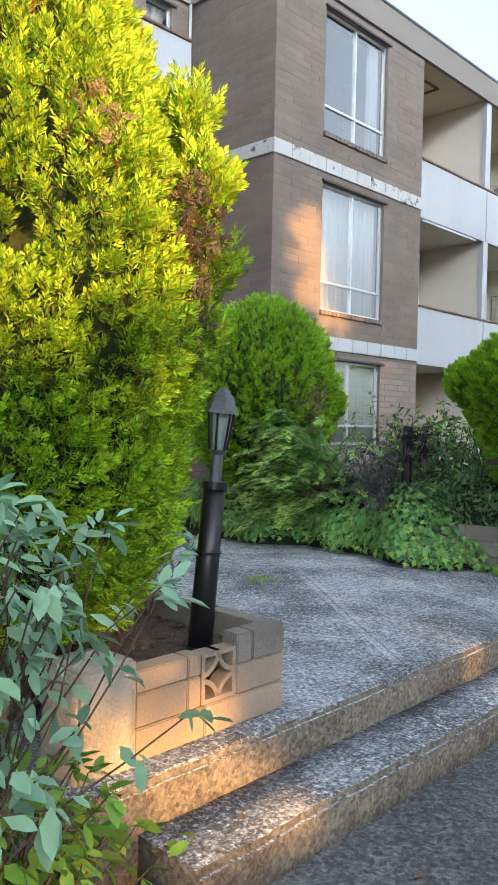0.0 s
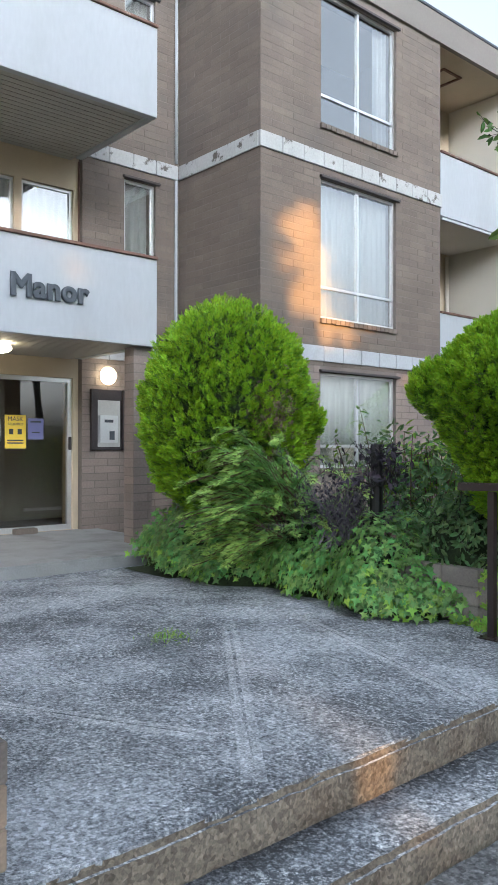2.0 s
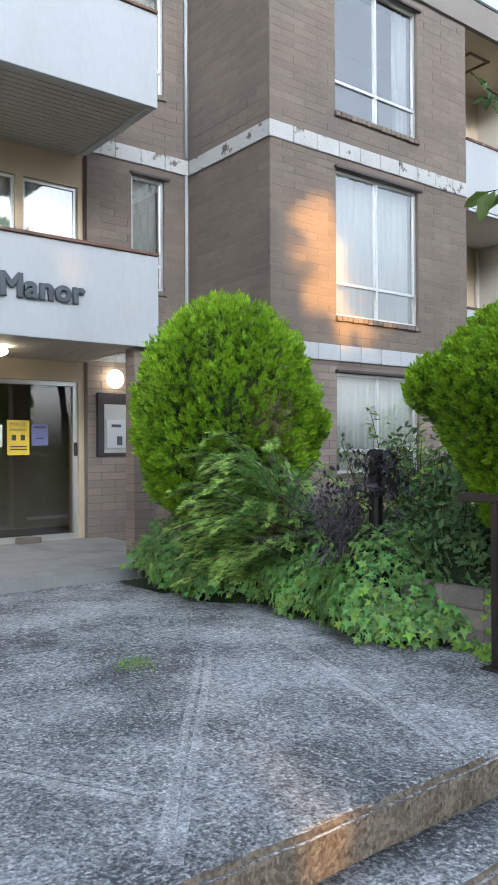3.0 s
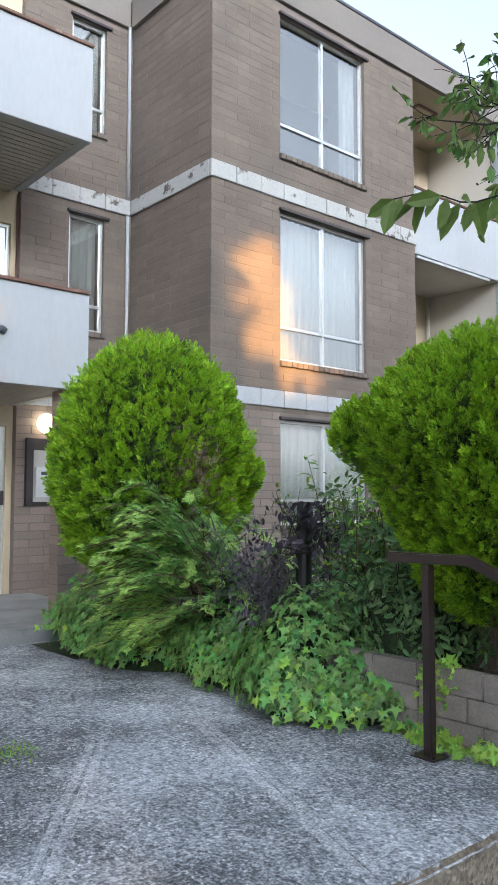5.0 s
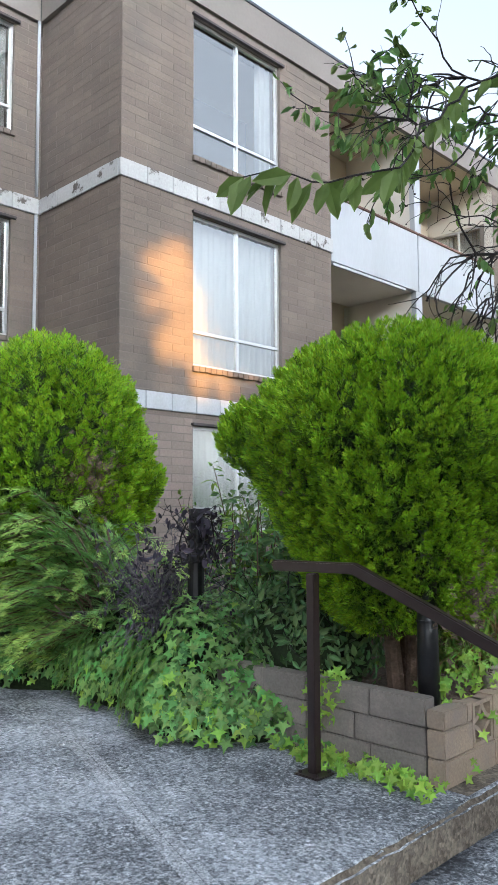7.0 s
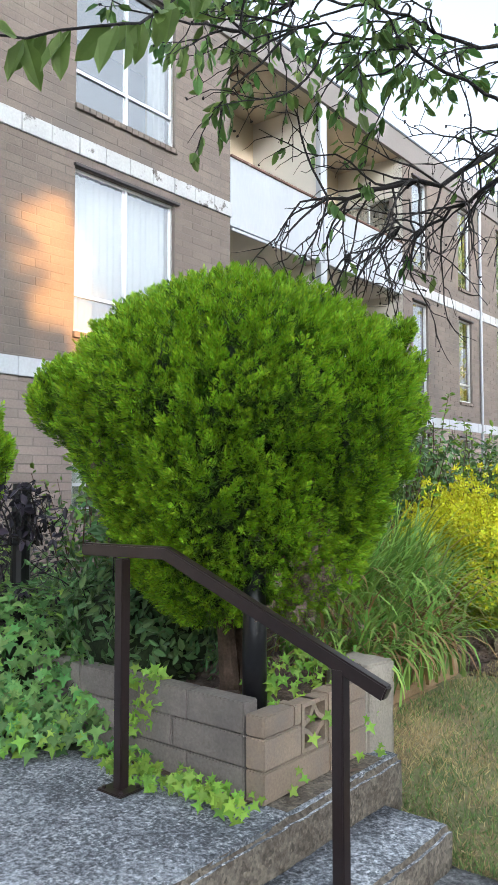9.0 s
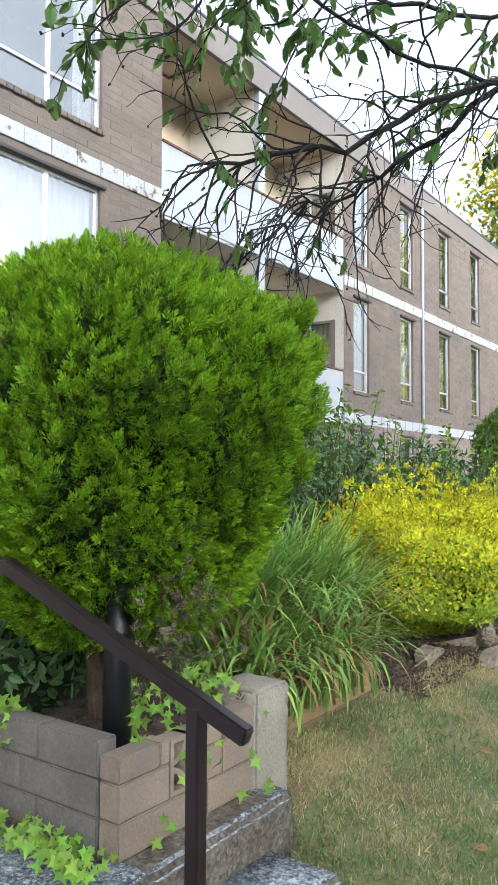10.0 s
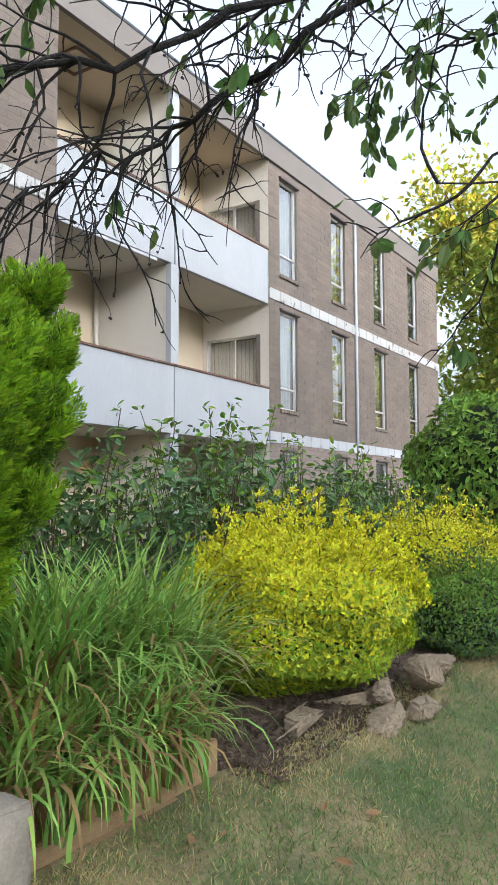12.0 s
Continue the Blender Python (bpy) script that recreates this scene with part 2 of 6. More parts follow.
M_TWIG = mat("weathered_grey_twig", (0.11, 0.10, 0.105), rough=0.8, var=0.25, scale=15, fine=80, bump=0.3)
M_DEAD = foliage("dry_brown_twigs", (0.12, 0.085, 0.06), island=0.4, hue=0.01, through_light=0.05)
M_JUNIPER = foliage("juniper_green", (0.22, 0.41, 0.115), island=0.35, hue=0.02)
M_JUNITIP = foliage("juniper_young_tip", (0.40, 0.58, 0.14), island=0.3, hue=0.02)
M_PURPLE = foliage("dark_purple_leaf", (0.042, 0.034, 0.050), island=0.5, hue=0.04, rough=0.35, through_light=0.1)
M_IVY = foliage("ivy_leaf", (0.130, 0.260, 0.066), island=0.45, hue=0.03, rough=0.4)
M_IVYLIGHT = foliage("young_ivy_leaf", (0.22, 0.38, 0.05), island=0.3, hue=0.02, rough=0.45)
M_GRASSB = foliage("strap_leaf_green", (0.26, 0.43, 0.09), island=0.4, hue=0.03)
M_GRASSD = foliage("dry_strap_leaf", (0.32, 0.20, 0.09), island=0.35, hue=0.015, through_light=0.2)
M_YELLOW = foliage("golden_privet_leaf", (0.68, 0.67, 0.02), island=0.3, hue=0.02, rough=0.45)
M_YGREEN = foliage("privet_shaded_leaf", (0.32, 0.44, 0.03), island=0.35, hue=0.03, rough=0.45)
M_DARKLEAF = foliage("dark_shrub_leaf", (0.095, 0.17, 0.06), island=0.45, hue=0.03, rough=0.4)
M_HEDGE = foliage("round_hedge_leaf", (0.16, 0.28, 0.035), island=0.4, hue=0.02)
M_BLUELEAF = foliage("blue_green_leaf", (0.24, 0.40, 0.25), island=0.3, hue=0.03, rough=0.3)
M_CHERRY = foliage("cherry_leaf", (0.11, 0.19, 0.045), island=0.4, hue=0.03, rough=0.45, through_light=0.4)
M_TREE = foliage("sunlit_tree_leaf", (0.27, 0.33, 0.05), island=0.45, hue=0.04, through_light=0.45)
M_LAWNBLADE = foliage("lawn_blade", (0.18, 0.27, 0.085), island=0.4, hue=0.03)
M_STRAW = foliage("dry_lawn_blade", (0.50, 0.40, 0.20), island=0.3, hue=0.02, through_light=0.2)


# ---- builders ----
def link_mesh(name, bm, material, parent=None, label="", smooth=False):
    me = bpy.data.meshes.new(name)
    bm.to_mesh(me)
    bm.free()
    if smooth:
        for p in me.polygons:
            p.use_smooth = True
    for m in (material if isinstance(material, (list, tuple)) else [material]):
        me.materials.append(m)
    ob = new(name, me)
    if parent:
        ob.parent = parent
    if label:
        ob["label"] = label
    return ob


def part(name, bm, material, parent, label="", smooth=False):
    return link_mesh(name, bm, material, parent, label, smooth)


def empty(name, at=(0, 0, 0)):
    ob = new(name)
    ob.location = at
    ob.empty_display_size = 0.1
    return ob


def settle(root):
    """Children were built in world metres: take the root's place out of them."""
    bpy.context.view_layer.update()
    for c in root.children:
        c.matrix_parent_inverse = Matrix.Translation(root.location).inverted()


def box(bm, x0, y0, z0, x1, y1, z1, bevel=0.0):
    m = Matrix.Translation(((x0 + x1) / 2, (y0 + y1) / 2, (z0 + z1) / 2)) @ Matrix.Diagonal((abs(x1 - x0), abs(y1 - y0), abs(z1 - z0), 1))
    r = bmesh.ops.create_cube(bm, size=1, matrix=m)
    if bevel:
        es = list({e for v in r["verts"] for e in v.link_edges})
        bmesh.ops.bevel(bm, geom=es, offset=bevel, segments=2, affect='EDGES')
    return bm


def B(*a, bevel=0.0):
    return box(bmesh.new(), *a, bevel=bevel)


def cyl(bm, a, b, r0, r1=None, seg=14):
    a, b = Vector(a), Vector(b)
    q = (b - a).to_track_quat("Z", "Y").to_matrix().to_4x4()
    bmesh.ops.create_cone(bm, cap_ends=True, segments=seg, radius1=r0, radius2=r0 if r1 is None else r1, depth=(b - a).length, matrix=Matrix.Translation((a + b) / 2) @ q)
    return bm


def np_mesh(name, verts, faces, material, parent=None, label="", smooth=False, mat_index=None):
    """A mesh from numpy arrays: verts (n, 3), faces (m, k)."""
    me = bpy.data.meshes.new(name)
    faces = np.asarray(faces, dtype=np.int32)
    k = faces.shape[1]
    me.vertices.add(len(verts))
    me.vertices.foreach_set("co", np.asarray(verts, dtype=np.float32).ravel())
    me.loops.add(faces.size)
    me.loops.foreach_set("vertex_index", faces.ravel())
    me.polygons.add(len(faces))
    me.polygons.foreach_set("loop_start", np.arange(0, faces.size, k, dtype=np.int32))
    me.polygons.foreach_set("loop_total", np.full(len(faces), k, dtype=np.int32))
    for m in (material if isinstance(material, (list, tuple)) else [material]):
        me.materials.append(m)
    if mat_index is not None:
        me.polygons.foreach_set("material_index", np.asarray(mat_index, dtype=np.int32))
    me.polygons.foreach_set("use_smooth", np.full(len(faces), bool(smooth)))
    me.update(calc_edges=True)
    ob = new(name, me)
    if parent:
        ob.parent = parent
    if label:
        ob["label"] = label
    return ob


def unit(v):
    return v / np.maximum(np.linalg.norm(v, axis=-1, keepdims=True), 1e-9)


def strew(template, tfaces, at, along, up, size):
    """Copies of a small leaf template: its x runs across, y along, z along the leaf's normal."""
    along = unit(along)
    across = unit(np.cross(along, up))
    nrm = np.cross(across, along)
    basis = np.stack([across, along, nrm], axis=1)
    v = np.einsum("tk,nkc->ntc", template, basis) * size[:, None, None] + at[:, None, :]
    f = tfaces[None] + (np.arange(len(at)) * len(template))[:, None, None]
    return v.reshape(-1, 3), f.reshape(-1, tfaces.shape[1])


RNG = np.random.default_rng(7)

# leaf templates
LEAF_V = np.array([(0, 0, 0), (0.22, 0.35, 0.06), (0.16, 0.75, 0.03), (0, 1, -0.06), (-0.16, 0.75, 0.03), (-0.22, 0.35, 0.06), (0, 0.45, -0.02)])
LEAF_F = np.array([(0, 1, 6, 5), (1, 2, 3, 6), (6, 3, 4, 5)])
SMALL_V = np.array([(0, 0, 0), (0.26, 0.5, 0.05), (0, 1, 0), (-0.26, 0.5, 0.05)])
SMALL_F = np.array([(0, 1, 2, 3)])
IVY_V = np.array([(0, 0.12, 0), (0.30, -0.16, 0.04), (0.26, 0.14, 0.01), (0.58, 0.34, 0.07), (0.20, 0.44, 0.01), (0, 1, -0.05), (-0.20, 0.44, 0.01), (-0.58, 0.34, 0.07), (-0.26, 0.14, 0.01), (-0.30, -0.16, 0.04)])
IVY_F = np.array([(0, 1, 2), (0, 2, 3), (0, 3, 4), (0, 4, 5), (0, 5, 6), (0, 6, 7), (0, 7, 8), (0, 8, 9)])


def spray_template(rng, n=7, width=0.11):
    """A flat feathery conifer spray: short narrow scales along a stalk."""
    vs, fs = [], []
    for i in range(n):
        s = i / (n - 1)
        side = -1 if i % 2 else 1
        ang = radians(48 - 40 * s) * side
        base = np.array([0, 0.08 + 0.55 * s, 0])
        d = np.array([math.sin(ang), math.cos(ang), rng.uniform(-0.2, 0.2)])
        ln = 0.55 - 0.2 * s
        p = np.array([d[1], -d[0], 0]) * width
        k = len(vs)
        vs += [base, base + d * ln * 0.5 + p, base + d * ln, base + d * ln * 0.5 - p]
        fs.append((k, k + 1, k + 2, k + 3))
    return np.array(vs), np.array(fs)


SPRAY_V, SPRAY_F = spray_template(np.random.default_rng(3), 6, 0.066)


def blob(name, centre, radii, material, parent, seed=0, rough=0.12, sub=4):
    """An uneven closed lump: dark filler that paints the shade inside a dense crown."""
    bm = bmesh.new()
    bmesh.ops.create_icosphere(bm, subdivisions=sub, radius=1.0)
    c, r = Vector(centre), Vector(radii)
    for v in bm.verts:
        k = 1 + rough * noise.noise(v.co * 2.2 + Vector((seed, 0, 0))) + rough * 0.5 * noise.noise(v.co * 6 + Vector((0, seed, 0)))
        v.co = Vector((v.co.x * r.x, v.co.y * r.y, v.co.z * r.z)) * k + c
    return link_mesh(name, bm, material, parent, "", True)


def crown_bumps(rng, count):
    """Directions (turn, height) of the rounded lobes that make up a crown."""
    q = (np.arange(count) + 0.5) / count
    return np.stack([np.arange(count) * 2.399963 + rng.normal(0, 0.25, count), q + rng.normal(0, 0.02, count)], axis=1)


def bump_depth(th, s, bumps, wide, tall):
    """0 in the creases between lobes and 1 on their crests; and how far round and up from the lobe's middle."""
    d = (th[:, None] - bumps[None, :, 0] + math.pi) % (2 * math.pi) - math.pi
    g = s[:, None] - bumps[None, :, 1]
    e = (d / wide) ** 2 + (g / tall) ** 2
    i, row = e.argmin(axis=1), np.arange(len(s))
    return 1 - np.clip(e[row, i], 0, 1), d[row, i] / wide, g[row, i] / tall


def conifer(name, centre, base_z, top_z, profile, radius, mats, label, plumes=1800, per=18, lump=0.10, plume_len=0.17, plume_wid=0.036, seed=1, category="shrub", spray=0.07, lobes=(), dead=(), crown_lobes=70, crease=0.16, young=0.45):
    """A dense thuja: a trunk, a dark shade filler, and a lobed crown of upright plumes made of flat sprays."""
    rng = np.random.default_rng(seed)
    root = empty(name, (centre[0], centre[1], base_z))
    cx, cy = centre
    h = top_z - base_z
    bm = bmesh.new()
    for k in range(3):
        a = 2.1 * k
        cyl(bm, (cx + 0.05 * math.cos(a), cy + 0.05 * math.sin(a), base_z - 0.35), (cx + 0.14 * math.cos(a), cy + 0.14 * math.sin(a), base_z + h * 0.55), 0.05, 0.02, 8)
    part("trunk", bm, M_TRUNK, root, "brown fibrous trunk")
    ps, pw = [p[0] for p in profile], [p[1] for p in profile]
    bumps = crown_bumps(rng, crown_lobes)
    wide = 2 * math.pi / math.sqrt(crown_lobes * 2.2) * 1.1
    tall = wide * radius * 0.95 / h

    def outline(th, s):
        wob = 1 + lump * np.sin(th * 3 + seed) * np.cos(s * 7 + seed) + lump * 0.6 * np.sin(th * 5 + s * 9 + seed * 2)
        return radius * np.interp(s, ps, pw) * wob

    # places on the outline, even over height by its width
    fine_s = np.linspace(0, 1, 400)
    cdf = np.cumsum(np.interp(fine_s, ps, pw) + 0.10)
    q = (np.arange(plumes) + 0.5) / plumes
    s = np.clip(np.interp(q, cdf / cdf[-1], fine_s) + rng.normal(0, 0.006, plumes), 0, 1)
    th = np.arange(plumes) * 2.399963 + rng.normal(0, 0.05, plumes)
    crest, du, dv = bump_depth(th, s, bumps, wide, tall)
    open_ = (crest > 0.16) | (rng.random(plumes) < 0.22)
    th, s, crest, du, dv = th[open_], s[open_], crest[open_], du[open_], dv[open_]
    rr = outline(th, s) * (1 - crease + crease * 1.25 * np.sqrt(crest)) * rng.uniform(0.95, 1.03, len(s))
    pc = np.stack([cx + rr * np.cos(th), cy + rr * np.sin(th), base_z + s * h + 0.05 * crest], axis=1)
    out = np.stack([np.cos(th), np.sin(th), np.zeros(len(s))], axis=1)
    slope = np.interp(s, [0, 0.35, 0.8, 1.0], [-0.2, 0.25, 0.9, 3.0])[:, None]
    turn = np.stack([-np.sin(th), np.cos(th), np.zeros(len(s))], axis=1)
    axis = unit(out + np.array([0, 0, 1.0]) * (0.35 + slope) + turn * (0.8 * du)[:, None] + np.array([0, 0, 1.0]) * (0.7 * dv)[:, None] + rng.normal(0, 0.16, (len(s), 3)))
    size = plume_len * rng.uniform(0.7, 1.25, len(s))
    for (lx, ly, lz, lr, ln) in lobes:
        a = unit(rng.normal(0, 1, (ln * 3, 3)))
        pc = np.concatenate([pc, np.array([lx, ly, lz]) + a * lr * 0.8])
        axis = np.concatenate([axis, unit(a * 0.8 + np.array([0, 0, 1.0]))])
        size = np.concatenate([size, plume_len * rng.uniform(0.6, 1.0, ln * 3)])
    n = len(pc)
    u = rng.random((n, per)) ** 0.7
    ph = rng.random((n, per)) * 2 * math.pi
    side = unit(np.cross(axis, np.array([0.3, 0.2, 1.0])))
    other = np.cross(axis, side)
    wid = plume_wid * (size / plume_len)[:, None] * np.sin(np.pi * np.clip(u * 0.80 + 0.16, 0, 1))
    radial = side[:, None] * np.cos(ph)[..., None] + other[:, None] * np.sin(ph)[..., None]
    at = pc[:, None] + axis[:, None] * ((u - 0.75) * size[:, None])[..., None] + radial * wid[..., None]
    along = axis[:, None] * 1.0 + radial * (0.75 * (1 - 0.7 * u))[..., None] + rng.normal(0, 0.12, (n, per, 3))
    upv = radial + rng.normal(0, 0.35, (n, per, 3))
    v, f = strew(SPRAY_V, SPRAY_F, at.reshape(-1, 3), along.reshape(-1, 3), upv.reshape(-1, 3), spray * rng.uniform(0.7, 1.25, n * per))
    # inner sprays darker than tips: partly growth, partly shade put into the colour
    outer_spray = (u + rng.normal(0, 0.14, (n, per)) + rng.normal(0, 0.12, (n, 1))) > 1 - young
    np_mesh("crown", v, f, mats, root, "dense feathery sprays in upright plumes", False, np.repeat(outer_spray.ravel().astype(int), len(SPRAY_F)))
    for (dx, dy, dz, dr, dn) in dead:
        q = rng.normal(0, 1, (dn, 3)) * np.array([dr, dr, dr * 1.6]) * 0.5 + np.array([dx, dy, dz])
        v, f = strew(SPRAY_V, SPRAY_F, q, rng.normal(0, 0.6, (dn, 3)) + np.array([0, 0, 0.5]), rng.normal(0, 1, (dn, 3)), spray * rng.uniform(0.6, 1.2, dn))
        tagged(np_mesh("dry_patch", v, f, M_DEAD, root, "dry brown twigs"), kind="stuff")
    # dark filler: the crown's inner shade, given as colour
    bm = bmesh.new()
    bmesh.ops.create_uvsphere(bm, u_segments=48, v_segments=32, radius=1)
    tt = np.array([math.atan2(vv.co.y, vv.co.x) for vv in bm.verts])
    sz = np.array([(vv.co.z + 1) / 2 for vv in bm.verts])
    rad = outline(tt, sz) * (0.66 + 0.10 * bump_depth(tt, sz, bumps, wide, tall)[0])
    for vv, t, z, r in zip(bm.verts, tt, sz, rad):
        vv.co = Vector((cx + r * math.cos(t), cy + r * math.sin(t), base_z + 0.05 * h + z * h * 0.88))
    part("inside", bm, M_CORE, root, "dark filler for the shaded inside", True)
    settle(root)
    return tagged(root, label, category)


def leaf_mass(name, parent, centre, radii, count, material, leaf=(LEAF_V, LEAF_F), size=0.06, seed=1, shell=0.55, up=0.3, lumps=0.15, flat=None, floor_z=None):
    """Leaves over an uneven rounded outline, most near its surface."""
    rng = np.random.default_rng(seed)
    d = unit(rng.normal(0, 1, (count, 3)))
    k = shell + (1 - shell) * np.sqrt(rng.random(count))
    wob = 1 + lumps * np.sin(d[:, 0] * 7 + seed) * np.sin(d[:, 1] * 6 + seed * 2) + lumps * np.sin(d[:, 2] * 8 + d[:, 0] * 5 + seed)
    at = np.array(centre) + d * np.array(radii) * (k * wob)[:, None]
    if floor_z is not None:
        at = at[at[:, 2] > floor_z]; d = d[:len(at)]
    n = len(at)
    nrm = unit(at - np.array(centre))
    along = unit(np.cross(nrm, rng.normal(0, 1, (n, 3)))) + np.array([0, 0, up]) + nrm * 0.3
    v, f = strew(leaf[0], leaf[1], at, along, nrm + rng.normal(0, 0.5, (n, 3)), size * rng.uniform(0.6, 1.3, n))
    mats = material if isinstance(material, (list, tuple)) else [material]
    mi = None
    # second material grows commoner with height; a darker first one paints shade low down
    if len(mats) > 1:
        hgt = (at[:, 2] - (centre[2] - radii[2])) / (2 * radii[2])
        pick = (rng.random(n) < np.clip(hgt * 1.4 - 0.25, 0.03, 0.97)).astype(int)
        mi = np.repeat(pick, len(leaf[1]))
    return np_mesh(name, v, f, mats, parent, "", False, mi)


# ---- ground ----
ROAD_Z = -0.34


def grid_sheet(name, x0, x1, y0, y1, nx, ny, height, material, parent=None, label=""):
    xs, ys = np.linspace(x0, x1, nx), np.linspace(y0, y1, ny)
    X, Y = np.meshgrid(xs, ys, indexing="ij")
    Z = np.vectorize(height)(X, Y)
    v = np.stack([X, Y, Z], axis=-1).reshape(-1, 3)
    i, j = np.meshgrid(np.arange(nx - 1), np.arange(ny - 1), indexing="ij")
    a = (i * ny + j).ravel()
    f = np.stack([a, a + ny, a + ny + 1, a + 1], axis=1)
    return np_mesh(name, v, f, material, parent, label, True)


ground = grid_sheet("ground", -400, 400, -400, 400, 60, 60, lambda x, y: -0.42, M_LAWN)
tagged(ground, "flat dry grassy ground reaching the horizon", "ground", kind="structure")
road = grid_sheet("road", -3.4, 14.0, -30, 40, 60, 120, lambda x, y: ROAD_Z + 0.004 * noise.noise((x * 2, y * 2, 0)), M_ASPHALT)
tagged(road, "rough grey asphalt drive beside the steps", "road", kind="structure")


def lawn_z(x, y):
    t = min(max((-2.0 - x) / 1.3, 0), 1)
    e = min(max((y - 6.74) / 0.4, 0), 1)
    return -0.335 + (0.01 + 0.30 * t * t * (3 - 2 * t)) * e + 0.012 * e * noise.noise((x * 3, y * 3, 1))


lawn = grid_sheet("lawn", -3.9, -1.65, 6.74, 30, 40, 240, lawn_z, M_LAWN)
tagged(lawn, "patchy half-dry lawn beside the planting bed", "lawn", kind="structure")


def clip_poly(poly, p, nrm):
    out = []
    for i in range(len(poly)):
        a, b = Vector(poly[i]), Vector(poly[(i + 1) % len(poly)])
        da, db = (a - p).dot(nrm), (b - p).dot(nrm)
        if da >= 0:
            out.append(a)
        if da * db < 0:
            out.append(a + (b - a) * (da / (da - db)))
    return out


def split_poly(polys, a, b, gap=0.004):
    a, b = Vector(a), Vector(b)
    n = Vector((-(b - a).y, (b - a).x)).normalized()
    res = []
    for q in polys:
        for s in (1, -1):
            c = clip_poly(q, a + n * s * gap, n * s)
            if len(c) > 2:
                res.append(c)
    return res


def terrace_z(x):
    return -0.08 * min(max((-5.0 - x) / 3.0, 0), 1)


TERRACE = [(-2.892, -4.0), (-2.892, 6.9), (-8.1, 6.9), (-8.1, -4.0)]
JOINTS = (((-4.22, 4.25), (-3.11, 3.44)), ((-3.342, 3.542), (-4.111, 3.123)), ((-4.138, 5.121), (-3.006, 4.728)))
near_far = split_poly([[Vector(p) for p in TERRACE]], (-4.79, 0), (-4.785, 6), 0.006)
slabs = []
for q in near_far:
    cx_ = sum(p.x for p in q) / len(q)
    if cx_ > -4.8:
        for r in split_poly([q], *JOINTS[0]):
            cy_ = sum(p.y for p in r) / len(r)
            slabs += split_poly([r], *JOINTS[1]) if cy_ < 3.0 else split_poly([r], *JOINTS[2])
    else:
        slabs += split_poly([q], (-5.57, 4.02), (-5.47, 4.38), 0.003)
terrace = empty("pavement", (-5, 2, 0))
for q in slabs:
    bm = bmesh.new()
    if sum((q[i].x * q[(i + 1) % len(q)].y - q[(i + 1) % len(q)].x * q[i].y) for i in range(len(q))) < 0:
        q = q[::-1]
    top = [bm.verts.new((p.x, p.y, 0)) for p in q]
    f = bm.faces.new(top)
    r = bmesh.ops.extrude_face_region(bm, geom=[f])
    for v in r["geom"]:
        if isinstance(v, bmesh.types.BMVert):
            v.co.z = -0.17
    bmesh.ops.recalc_face_normals(bm, faces=bm.faces)
    es = [e for e in bm.edges if abs(e.verts[0].co.z) < 1e-4 and abs(e.verts[1].co.z) < 1e-4]
    bmesh.ops.bevel(bm, geom=es, offset=0.006, segments=2, affect='EDGES')
    for k in range(1, 14):
        bmesh.ops.bisect_plane(bm, geom=bm.verts[:] + bm.edges[:] + bm.faces[:], plane_co=(-5.0 - 0.25 * k, 0, 0), plane_no=(1, 0, 0))
    for v in bm.verts:
        v.co.z += terrace_z(v.co.x)
    part("slab", bm, M_CONC, terrace)
part("sub_base", B(-8.05, -3.95, -0.30, -2.95, 5.85, -0.10), M_SOIL, terrace, "dark soil in the joints")
for (ax, ay), (bx, by) in (((-4.76, 4.70), (-2.98, 3.342)), ((-3.40, 3.51), (-4.76, 2.77)), ((-4.76, 5.34), (-2.98, 4.72))):
    ln_ = math.hypot(bx - ax, by - ay)
    m4 = pose((ax + bx) / 2, (ay + by) / 2, 0, 0, 0, math.degrees(math.atan2(by - ay, bx - ax)))
    bm = B(-ln_ / 2, -0.012, -0.09, ln_ / 2, 0.012, -0.002)
    bmesh.ops.transform(bm, matrix=m4, verts=bm.verts)
    part("joint_fill", bm, M_MARGIN, terrace, "grit in a shallow joint")
    for sg in (1, -1):
        n_ = int(ln_ / 0.04)
        bm = bmesh.new()
        rows = []
        for i_ in range(n_ + 1):
            u_ = -ln_ / 2 + ln_ * i_ / n_
            w_ = 0.048 + 0.006 * noise.noise((u_ * 9, sg, 3))
            rows.append([bm.verts.new((u_, sg * (0.0105 + 0.003 * noise.noise((u_ * 14, sg, 8))), 0.0022)), bm.verts.new((u_, sg * w_, 0.0022)), bm.verts.new((u_, sg * (w_ + 0.004), -0.004))])
        for a_, b_ in zip(rows[:-1], rows[1:]):
            for k_ in range(2):
                bm.faces.new((a_[k_], b_[k_], b_[k_ + 1], a_[k_ + 1]) if sg < 0 else (a_[k_ + 1], b_[k_ + 1], b_[k_], a_[k_]))
        bmesh.ops.transform(bm, matrix=m4, verts=bm.verts)
        part("tooled_margin", bm, M_MARGIN, terrace, "smooth pale trowelled margin")
settle(terrace)
tagged(terrace, "worn grey concrete forecourt slabs with pale scuffs and cracks", "pavement", kind="structure")


